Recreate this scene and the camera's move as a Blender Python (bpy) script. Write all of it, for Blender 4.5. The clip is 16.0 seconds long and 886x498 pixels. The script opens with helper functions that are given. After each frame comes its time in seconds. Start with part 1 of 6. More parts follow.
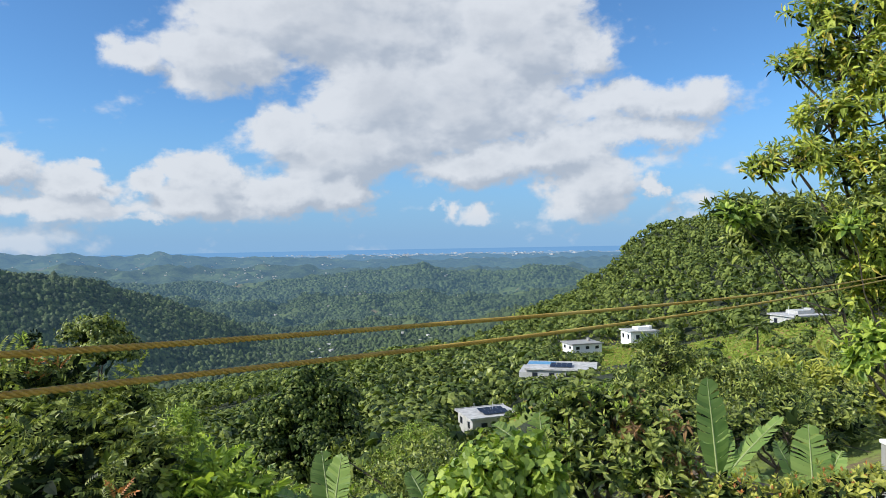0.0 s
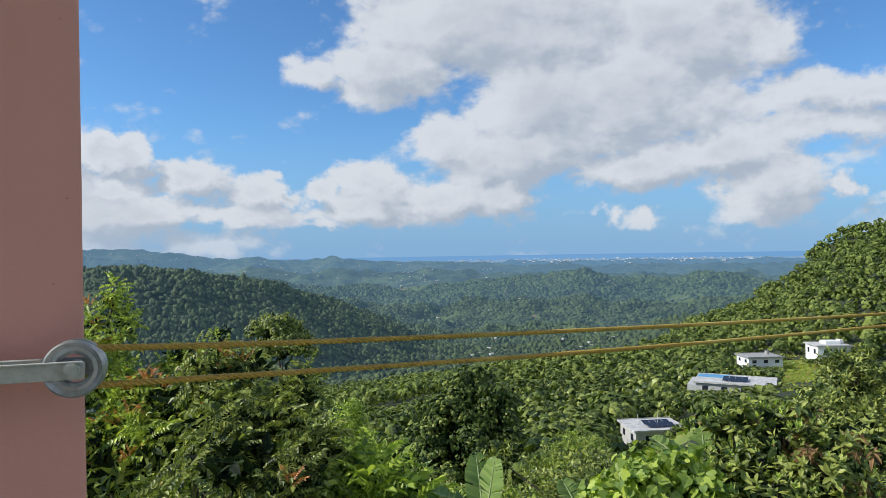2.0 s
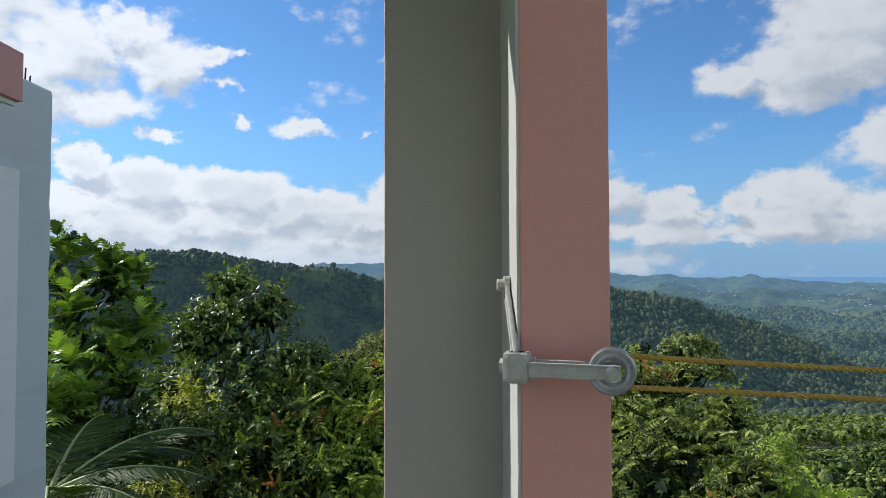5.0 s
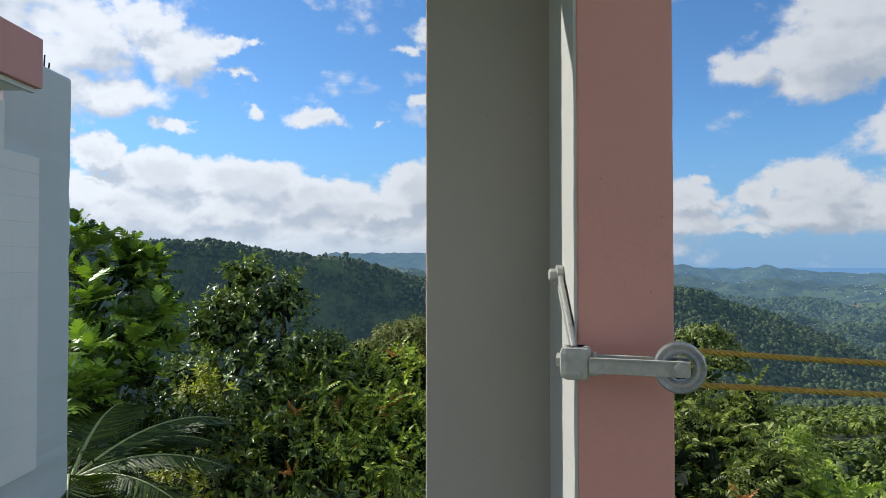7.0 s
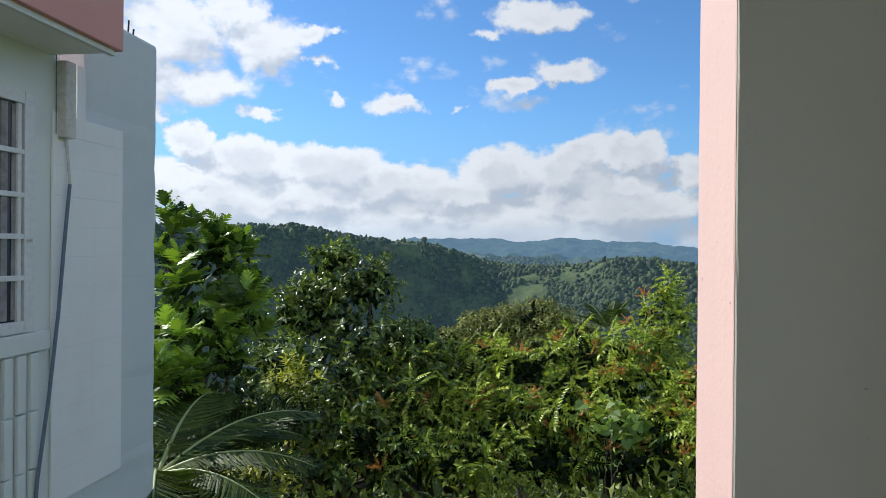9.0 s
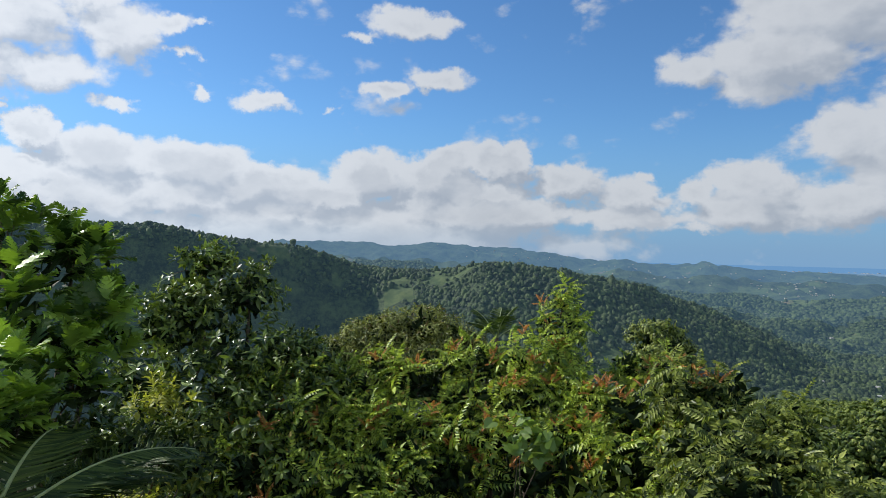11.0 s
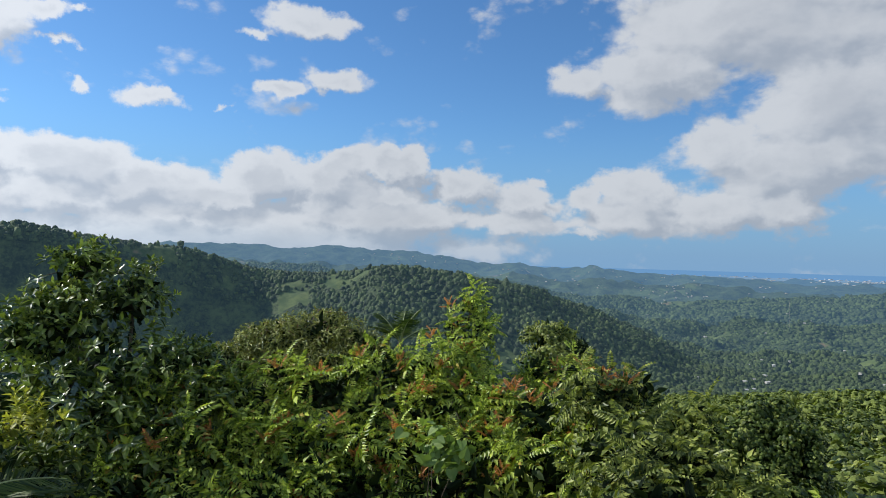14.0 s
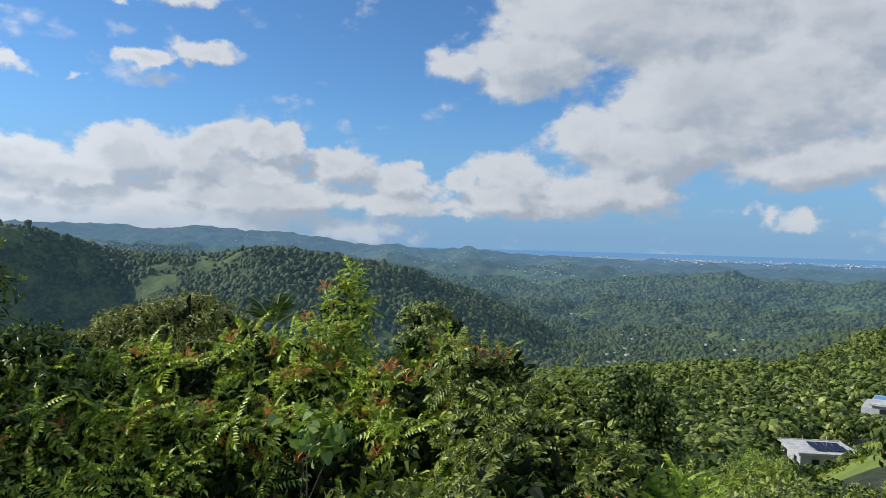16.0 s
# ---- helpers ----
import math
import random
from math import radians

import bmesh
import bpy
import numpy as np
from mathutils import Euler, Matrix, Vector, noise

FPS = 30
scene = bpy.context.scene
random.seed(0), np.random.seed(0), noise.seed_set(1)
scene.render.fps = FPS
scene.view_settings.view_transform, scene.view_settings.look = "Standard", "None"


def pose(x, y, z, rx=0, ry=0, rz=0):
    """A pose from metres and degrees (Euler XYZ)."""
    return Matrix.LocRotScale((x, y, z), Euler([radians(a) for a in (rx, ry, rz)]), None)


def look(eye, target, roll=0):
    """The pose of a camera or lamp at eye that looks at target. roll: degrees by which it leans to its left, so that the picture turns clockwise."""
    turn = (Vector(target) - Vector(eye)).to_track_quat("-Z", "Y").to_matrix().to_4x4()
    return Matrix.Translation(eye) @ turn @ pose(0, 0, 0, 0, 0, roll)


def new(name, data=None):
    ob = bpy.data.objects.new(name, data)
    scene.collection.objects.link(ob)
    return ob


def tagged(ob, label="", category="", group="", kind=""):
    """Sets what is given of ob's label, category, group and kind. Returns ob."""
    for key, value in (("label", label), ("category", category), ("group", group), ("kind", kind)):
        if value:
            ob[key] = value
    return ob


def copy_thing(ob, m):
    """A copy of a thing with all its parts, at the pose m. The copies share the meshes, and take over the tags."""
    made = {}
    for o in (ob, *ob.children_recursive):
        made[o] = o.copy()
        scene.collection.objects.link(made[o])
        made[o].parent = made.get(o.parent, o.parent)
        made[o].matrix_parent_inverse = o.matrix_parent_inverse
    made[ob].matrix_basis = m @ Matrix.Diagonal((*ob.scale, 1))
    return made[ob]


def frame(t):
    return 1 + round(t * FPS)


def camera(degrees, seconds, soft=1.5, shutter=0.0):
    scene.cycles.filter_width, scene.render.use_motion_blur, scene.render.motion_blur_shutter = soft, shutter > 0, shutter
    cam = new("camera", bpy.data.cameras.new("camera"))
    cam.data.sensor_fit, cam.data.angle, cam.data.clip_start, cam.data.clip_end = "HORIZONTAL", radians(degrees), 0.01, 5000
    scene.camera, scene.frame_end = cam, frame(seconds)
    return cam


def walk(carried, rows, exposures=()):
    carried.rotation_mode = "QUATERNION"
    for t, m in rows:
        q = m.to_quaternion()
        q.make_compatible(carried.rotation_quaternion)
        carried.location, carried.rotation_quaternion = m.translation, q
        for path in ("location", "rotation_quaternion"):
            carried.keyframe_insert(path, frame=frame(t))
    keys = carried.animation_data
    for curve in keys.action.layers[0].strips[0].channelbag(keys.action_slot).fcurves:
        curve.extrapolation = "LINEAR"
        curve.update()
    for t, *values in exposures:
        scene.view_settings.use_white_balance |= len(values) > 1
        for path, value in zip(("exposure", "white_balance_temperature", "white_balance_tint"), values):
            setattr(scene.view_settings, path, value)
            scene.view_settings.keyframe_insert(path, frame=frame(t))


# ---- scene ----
# ---------------------------------------------------------------- camera
# eye level on the balcony is about z = 0; +y is the way the camera first looks
cam = camera(66.4, 16.0, soft=0.75)
PATH = [
    (0.0, 0.050, 0.029, -0.014, 89.48, 1.04, 3.67),
    (0.5, 0.067, 0.077, -0.018, 89.66, 0.99, 6.08),
    (1.0, 0.057, 0.050, -0.016, 89.05, 1.25, 11.19),
    (1.5, 0.105, 0.038, -0.018, 89.60, 1.12, 15.28),
    (2.0, 0.150, -0.023, -0.006, 90.13, 0.98, 17.15),
    (2.5, 0.173, -0.080, 0.001, 90.42, 1.23, 21.40),
    (3.0, 0.142, -0.113, 0.002, 91.14, 0.82, 28.52),
    (3.5, 0.116, -0.153, 0.003, 91.37, 0.21, 36.29),
    (4.0, 0.128, -0.216, 0.009, 91.97, 0.04, 42.41),
    (4.5, 0.112, -0.258, 0.010, 91.94, -0.52, 47.25),
    (5.0, 0.078, -0.253, 0.010, 91.90, 0.16, 50.90),
    (7.5, -0.143, -0.269, 0.008, 90.92, 0.07, 51.93),
    (8.0, -0.388, -0.279, 0.009, 90.41, 0.16, 50.94),
    (8.5, -0.619, -0.146, 0.004, 92.74, 1.16, 56.41),
    (9.0, -0.831, -0.059, 0.011, 89.79, -0.49, 58.49),
    (9.5, -1.077, -0.070, 0.032, 90.63, 0.97, 51.03),
    (9.7, -1.154, -0.078, 0.037, 89.17, -0.14, 49.71),
    (12.0, -2.191, 0.277, 0.001, 91.69, -1.16, 46.07),
    (12.5, -2.238, 0.309, -0.010, 91.58, -1.08, 45.14),
    (13.0, -2.283, 0.332, -0.018, 90.92, -1.22, 43.36),
    (13.5, -2.283, 0.331, -0.019, 90.80, -1.66, 40.05),
    (14.0, -2.275, 0.319, -0.015, 90.74, -1.53, 38.88),
    (14.5, -2.259, 0.309, -0.011, 90.49, -1.32, 35.62),
    (15.0, -2.245, 0.301, -0.006, 90.29, -1.50, 33.02),
    (15.5, -2.237, 0.299, -0.007, 90.02, -1.75, 30.31),
    (16.0, -2.279, 0.357, -0.004, 89.41, -1.56, 28.55),
]
# stops, and a slightly cool white balance
EXPOSURE = [(t, e, 6150, 10) for t, e in ((0, -0.02), (1.5, -0.1), (3.5, -0.08), (4.5, -0.15), (7.5, -0.15), (9.0, -0.08), (9.5, -0.24), (12, -0.30), (16, -0.24))]
walk(cam, [(r[0], pose(*r[1:])) for r in PATH], EXPOSURE)

# ---------------------------------------------------------------- sun and sky
SUN_AZ, SUN_EL = 112.0, 35.0          # degrees to the left of +y, and up


def away(az, el, r):
    """The place at that azimuth (left of +y), elevation and ground distance."""
    a = radians(az)
    return Vector((-math.sin(a) * r, math.cos(a) * r, math.tan(radians(el)) * r))


sun_data = bpy.data.lights.new("sun", "SUN")
sun_data.energy, sun_data.angle, sun_data.color = 5.3, radians(0.6), (1.0, 0.935, 0.81)
sun = new("sun", sun_data)
sun.matrix_world = look(away(SUN_AZ, SUN_EL, 50), (0, 0, 0))


class Nodes:
    """Short hand for node trees."""

    def __init__(self, tree):
        self.tree = tree
        tree.nodes.clear()

    def add(self, kind, inputs=None):
        n = self.tree.nodes.new(kind)
        for k, v in (inputs or {}).items():
            self.put(n.inputs[k], v)
        return n

    def put(self, socket, v):
        if isinstance(v, bpy.types.NodeSocket):
            self.tree.links.new(v, socket)
        elif isinstance(v, bpy.types.Node):
            self.tree.links.new(v.outputs[0], socket)
        else:
            socket.default_value = v

    def math(self, op, a, b=0.0, c=0.0, clamp=False):
        n = self.add("ShaderNodeMath", {0: a, 1: b, 2: c})
        n.operation, n.use_clamp = op, clamp
        return n.outputs[0]

    def vec(self, op, a, b=(0, 0, 0)):
        n = self.add("ShaderNodeVectorMath", {0: a, 1: b})
        n.operation = op
        return n.outputs["Value" if op in ("LENGTH", "DOT_PRODUCT") else "Vector"]

    def noise(self, vector, scale, detail=4.0, rough=0.55, distort=0.0):
        n = self.add("ShaderNodeTexNoise", {"Scale": scale, "Detail": detail, "Roughness": rough, "Distortion": distort})
        if vector is not None:
            self.put(n.inputs["Vector"], vector)
        return n.outputs["Fac"]

    def ramp(self, fac, stops, mode="LINEAR"):
        n = self.add("ShaderNodeValToRGB", {"Fac": fac})
        n.color_ramp.interpolation = mode
        el = n.color_ramp.elements
        while len(el) < len(stops):
            el.new(0.5)
        for e, (p, c) in zip(el, stops):
            e.position = p
            e.color = (*c, 1) if len(c) == 3 else c
        return n.outputs["Color"]

    def mix(self, fac, a, b, mode="MIX"):
        n = self.add("ShaderNodeMix")
        n.data_type, n.blend_type = "RGBA", mode
        self.put(n.inputs[0], fac)
        for sock, v in ((n.inputs[6], a), (n.inputs[7], b)):
            self.put(sock, (*v, 1) if isinstance(v, tuple) and len(v) == 3 else v)
        return n.outputs[2]

    def smooth(self, v, lo, hi):
        n = self.add("ShaderNodeMapRange")
        n.interpolation_type = "SMOOTHSTEP"
        if lo > hi:                     # falls instead of rising
            n.inputs["To Min"].default_value, n.inputs["To Max"].default_value = 1.0, 0.0
        for k, x in (("Value", v), ("From Min", min(lo, hi)), ("From Max", max(lo, hi))):
            self.put(n.inputs[k], x)
        return n.outputs[0]


# banks of cumulus: azimuth, elevation, half width, half height (degrees), weight
BIG_CLOUD = (
    (11.1, 18.8, 15.8, 5.7, 1.6), (21.1, 14.8, 8.1, 3.3, 1.3), (27.2, 14.7, 2.6, 1.8, 1), (4.6, 12.2, 13.9, 6.2, 1.7), (11.3, 7.9, 9.1, 3.3, 1.5), (15.9, 9, 4.3, 2.9, 1.2),
    (-2.2, 16.9, 9.1, 5.3, 1.5), (-8.3, 15.4, 2.4, 1.9, 1.1), (-14.4, 11.1, 8.1, 2, 1.1), (-12.1, 8.9, 7.7, 1.5, 0.9), (-5.7, 7.3, 6.2, 2.6, 1.4), (-8.5, 5.1, 4.8, 3, 1.4),
    (-14, 4.2, 1, 1, 0.9), (0.9, 6.6, 9.6, 2.2, 1.2), (-16.8, 3.2, 2.4, 1.4, 0.6), (-7.5, 2.5, 2.9, 0.9, 0.8),
)
LOW_CLOUDS = (
    (22.2, 6, 2.9, 1.8, 1.1), (23.5, 4.2, 5.3, 2.2, 1.2), (16.9, 4.2, 5.7, 2.4, 1.3), (12.1, 4.2, 3.8, 2.2, 1.3), (0.5, 2.1, 2.4, 1, 0.8), (3.1, 2.7, 1.1, 0.7, 0.6),
    (16, 2.8, 1.9, 0.7, 0.7), (21.8, 2.6, 2.4, 0.5, 0.6), (26.8, 2.3, 2.9, 0.4, 0.6), (37.9, 6.2, 3.3, 1.8, 1.3), (32.1, 4.8, 4.3, 1.5, 1.2), (31.2, 6.1, 1.4, 0.6, 0.8),
    (27.4, 5, 2.9, 1.3, 1.2), (44.4, 3.5, 9.6, 1.4, 1.1), (32.5, 3.1, 7.2, 1, 0.9), (23.2, 5.7, 3.8, 2.2, 1.2),
)
FAR_BANK = (
    (42.7, 7.4, 3.3, 1.9, 2.0), (47.5, 7, 3.3, 2.2, 2.0), (46.3, 5, 6.7, 1.9, 1.9), (78.9, 8.4, 2.2, 1.5, 1.8), (74.6, 6.8, 4.3, 2.2, 1.9), (68.2, 6.6, 4.8, 2.5, 2.0),
    (62.5, 5, 5.3, 2.2, 1.9), (53.5, 6.1, 3.8, 2.5, 2.0), (47.9, 5.9, 3.8, 2.8, 2.0), (57.8, 4.4, 5.7, 1.7, 1.8), (72.8, 3.9, 10.5, 2.2, 1.9), (58.7, 2.7, 12, 1.7, 1.6),
    (44.6, 3.2, 9.6, 1.9, 1.8), (79.3, 6, 2.2, 0.4, 0.9), (81, 9.6, 0.7, 0.6, 0.9), (84.5, 4.4, 5.7, 2.9, 1.9),
    (60, 0.9, 30, 2.4, 1.5), (88, 1, 12, 2.6, 1.5),
)
LOOSE_PUFFS = (
    (79.8, 16.3, 5, 3, 1.3), (73.7, 15.7, 3.6, 2.2, 1.2), (76.4, 18.2, 3.3, 1.7, 1.2), (69.7, 17.1, 1.6, 0.8, 0.9), (79.3, 12.4, 4.8, 1.9, 1.2), (73.5, 10.5, 2.3, 0.7, 1),
    (68.7, 14.9, 1.1, 0.4, 0.6), (67.6, 12.1, 0.8, 0.5, 0.7), (50.5, 18.5, 4.8, 1.2, 1.1), (54.5, 17.4, 2.2, 0.6, 0.8), (48.4, 14.3, 3.3, 1.2, 1.1), (52.8, 13.2, 2.2, 0.6, 0.9),
    (62.6, 11.6, 2.8, 1, 1), (57.1, 11.4, 1.2, 0.3, 0.5), (67.6, 17.2, 0.6, 0.4, 0.6), (84.6, 13.1, 5.7, 4.3, 1.3),
)
# banks mostly out of view, added behind and overhead to brighten shaded walls
ELSEWHERE = (
    (-34.0, 24.0, 12.0, 6.0, 0.9), (-48.0, 8.0, 18.0, 6.0, 1.2), (118.0, 14.0, 16.0, 7.0, 0.9), (150.0, 18.0, 24.0, 10.0, 1.3),
    (-80.0, 28.0, 40.0, 24.0, 1.6), (-140.0, 26.0, 36.0, 16.0, 1.5), (30.0, 55.0, 40.0, 14.0, 1.2), (88.0, 20.0, 9.0, 5.0, 1.3),
)
CLOUDS = BIG_CLOUD + LOW_CLOUDS + FAR_BANK + LOOSE_PUFFS + ELSEWHERE
world = bpy.data.worlds.new("sky")
scene.world = world
world.use_nodes = True
W = Nodes(world.node_tree)
ray = W.add("ShaderNodeTexCoord").outputs["Generated"]
sep = W.add("ShaderNodeSeparateXYZ", {0: ray})
azim = W.math("MULTIPLY", W.math("ARCTAN2", W.math("MULTIPLY", sep.outputs[0], -1.0), sep.outputs[1]), 57.2958)
elev = W.math("MULTIPLY", W.math("ARCSINE", sep.outputs[2]), 57.2958)
flat = W.add("ShaderNodeCombineXYZ", {0: azim, 1: elev, 2: 0.0}).outputs[0]
over = W.add("ShaderNodeCombineXYZ", {0: sep.outputs[0], 1: sep.outputs[1], 2: W.math("MAXIMUM", sep.outputs[2], 0.012)}).outputs[0]
sky = W.add("ShaderNodeTexSky")
sky.sky_type, sky.sun_disc, sky.sun_elevation, sky.sun_rotation = "NISHITA", False, radians(SUN_EL), radians(-SUN_AZ)
sky.air_density, sky.dust_density, sky.ozone_density, sky.altitude = 1.0, 0.4, 3.0, 500
W.put(sky.inputs["Vector"], over)


def cloud_banks(at):
    """The banks' bodies, without their torn edges."""
    total = None
    for a, e, w, h, k in CLOUDS:
        d = W.vec("LENGTH", W.vec("MULTIPLY", W.vec("SUBTRACT", at, (a, e, 0)), (1 / w, 1 / h, 0)))
        m = W.math("MULTIPLY_ADD", W.math("MINIMUM", d, 1.6), -k, k)
        total = m if total is None else W.math("SMOOTH_MAX", total, m, 0.25)
    return W.math("MINIMUM", total, 1.15)


def cloud_puffs(at, detail):
    """What heaps the banks up and tears them."""
    puff = W.noise(W.vec("MULTIPLY", at, (0.16, 0.26, 0)), 1.0, detail, 0.56, 0.15)
    ball = W.add("ShaderNodeTexVoronoi", {"Vector": W.vec("MULTIPLY", at, (0.50, 0.70, 0)), "Scale": 1.0, "Detail": detail * 0.3, "Roughness": 0.55})
    ball.normalize = True
    return W.math("ADD", W.math("MULTIPLY_ADD", puff, 2.2, -1.14), W.math("MULTIPLY_ADD", ball.outputs["Distance"], -0.8, 0.28))


tear = W.add("ShaderNodeTexNoise", {"Vector": flat, "Scale": 0.30, "Detail": 8.0, "Roughness": 0.62}).outputs["Color"]
torn = W.vec("ADD", flat, W.vec("MULTIPLY", W.vec("SUBTRACT", tear, (0.5, 0.5, 0.5)), (5.5, 3.4, 0)))
SUNWARD = W.vec("ADD", flat, (1.1, 1.5, 0))
bank_here = cloud_banks(torn)
thick = W.math("ADD", cloud_puffs(flat, 9.0), bank_here)
lit_side = W.math("SUBTRACT", W.math("ADD", cloud_puffs(flat, 4.0), bank_here), W.math("ADD", cloud_puffs(SUNWARD, 4.0), cloud_banks(W.vec("ADD", torn, (1.1, 1.5, 0)))))
cover = W.smooth(thick, -0.10, 0.42)
lit = W.smooth(lit_side, -0.75, 0.40)
deep = W.smooth(thick, 0.6, 1.7)
tone = W.mix(lit, (0.53, 0.58, 0.65), (0.87, 0.885, 0.90))
tone = W.mix(W.math("MULTIPLY", deep, 0.48), tone, (0.50, 0.54, 0.60))
bright = W.math("ADD", W.math("MULTIPLY_ADD", W.smooth(azim, -35.0, -60.0), 0.45, 1.0), W.math("MULTIPLY", W.smooth(azim, 38.0, 80.0), 0.34))      # unseen clouds facing the sun, raised to brighten shaded walls; and those close to it
tone = W.vec("SCALE", tone)
tone.node.inputs["Scale"].default_value = 1.0
W.put(tone.node.inputs["Scale"], bright)
clear = W.mix(1.0, sky.outputs[0], (0.102, 0.143, 0.172), "MULTIPLY")
low = W.smooth(elev, 3.0, 0.2)
clear = W.mix(W.math("MULTIPLY", W.smooth(elev, 12.0, -1.0), 0.85), clear, (0.265, 0.48, 0.79))
shown = W.mix(W.math("MULTIPLY", cover, W.math("MULTIPLY_ADD", low, -0.30, 0.96)), clear, tone)
back = W.add("ShaderNodeBackground", {"Color": shown, "Strength": 0.87})
W.add("ShaderNodeOutputWorld", {"Surface": back})
scene.view_settings.exposure = 0.0


# ---------------------------------------------------------------- materials
def material(name):
    m = bpy.data.materials.new(name)
    m.use_nodes = True
    return m, Nodes(m.node_tree)


def surface(n, color, rough=0.7, metal=0.0, bump=None, strength=0.2, distance=0.01, **more):
    b = n.add("ShaderNodeBsdfPrincipled", {"Base Color": color, "Roughness": rough, "Metallic": metal})
    for k, v in more.items():
        n.put(b.inputs[k.replace("_", " ")], v)
    if bump is not None:
        n.put(b.inputs["Normal"], n.add("ShaderNodeBump", {"Height": bump, "Strength": strength, "Distance": distance}).outputs[0])
    return b


def finish(n, shader):
    n.add("ShaderNodeOutputMaterial", {"Surface": shader})


def paint(name, color, stain, wear=0.5, rough=0.65, grain=90.0):
    """Brushed masonry paint: faint streaks, stains, pinholes."""
    m, n = material(name)
    at = n.add("ShaderNodeTexCoord").outputs["Object"]
    big = n.noise(at, 1.7, 5, 0.6)
    streak = n.noise(n.vec("MULTIPLY", at, (14, 14, 1.2)), 1.0, 4, 0.6)
    fine = n.noise(at, grain, 3, 0.6)
    c = n.mix(n.math("MULTIPLY", n.smooth(big, 0.45, 0.75), wear), color, stain)
    c = n.mix(n.math("MULTIPLY", n.smooth(streak, 0.5, 0.8), wear * 0.5), c, stain)
    spot = n.smooth(n.noise(at, 75.0, 1, 0.4), 0.80, 0.82)
    c = n.mix(n.math("MULTIPLY", spot, 0.45), c, (0.12, 0.10, 0.09))
    h = n.math("ADD", n.math("MULTIPLY", fine, 0.5), n.math("MULTIPLY", streak, 0.6))
    finish(n, surface(n, c, rough, bump=h, strength=0.35, distance=0.004))
    return m


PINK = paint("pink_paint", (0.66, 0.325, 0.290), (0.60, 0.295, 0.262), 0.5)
# paler copy of the pink paint, with sunlight put into the colour
PINK_SUNLIT = paint("sunlit_pink_paint", (0.74, 0.525, 0.50), (0.69, 0.48, 0.455), 0.5)
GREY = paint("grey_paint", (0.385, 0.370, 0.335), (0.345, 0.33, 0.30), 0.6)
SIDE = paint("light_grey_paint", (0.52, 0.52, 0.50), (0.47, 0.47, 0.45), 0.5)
WHITE = paint("white_paint", (0.86, 0.86, 0.85), (0.76, 0.765, 0.75), 0.5)
BLUEGREY = paint("blue_grey_paint", (0.62, 0.67, 0.68), (0.56, 0.60, 0.61), 0.5)
PALE = paint("pale_green_paint", (0.72, 0.755, 0.73), (0.64, 0.67, 0.65), 0.6)
CONCRETE = paint("bare_concrete", (0.36, 0.35, 0.33), (0.25, 0.24, 0.22), 0.8)
# floor colour is invented: reddish to warm the light bounced onto the pier
TILE = paint("unseen_floor_tile", (0.27, 0.19, 0.15), (0.21, 0.15, 0.12), 0.5, 0.4)


def plain(name, color, rough=0.5, metal=0.0, vary=0.25, scale=30.0):
    m, n = material(name)
    at = n.add("ShaderNodeTexCoord").outputs["Object"]
    f = n.noise(at, scale, 5, 0.65)
    dark = tuple(c * (1 - vary) for c in color)
    finish(n, surface(n, n.mix(n.smooth(f, 0.35, 0.7), color, dark), rough, metal, bump=f, strength=0.15, distance=0.002))
    return m


CAST = plain("painted_cast_metal", (0.50, 0.50, 0.48), 0.5, 0.0, 0.22, 60)
ZINC = plain("galvanised_wheel", (0.42, 0.43, 0.45), 0.38, 0.55, 0.25, 80)
RUST = plain("rusty_rim", (0.42, 0.25, 0.06), 0.8, 0.0, 0.5, 60)
DARK = plain("dark_iron", (0.03, 0.028, 0.026), 0.7, 0.3)
BARK = plain("bark", (0.13, 0.10, 0.075), 0.9, 0.0, 0.5, 25)
ALU = plain("white_aluminium", (0.74, 0.75, 0.75), 0.4, 0.0, 0.12)
PIPE = plain("pvc_pipe", (0.62, 0.60, 0.55), 0.5, 0.0, 0.2)
HOSE = plain("blue_grey_cable", (0.14, 0.185, 0.25), 0.6)
CURTAIN = plain("curtain_cloth", (0.34, 0.33, 0.33), 0.9, 0.0, 0.4, 12)
WOODEN = plain("weathered_planks", (0.20, 0.15, 0.11), 0.85, 0.0, 0.5, 18)
SOLAR = plain("solar_glass", (0.025, 0.03, 0.045), 0.2)
ROOFING = plain("flat_roof_coating", (0.58, 0.57, 0.55), 0.8, 0.0, 0.35, 1.2)
BLUETARP = plain("blue_roof_paint", (0.12, 0.33, 0.55), 0.6, 0.0, 0.2)


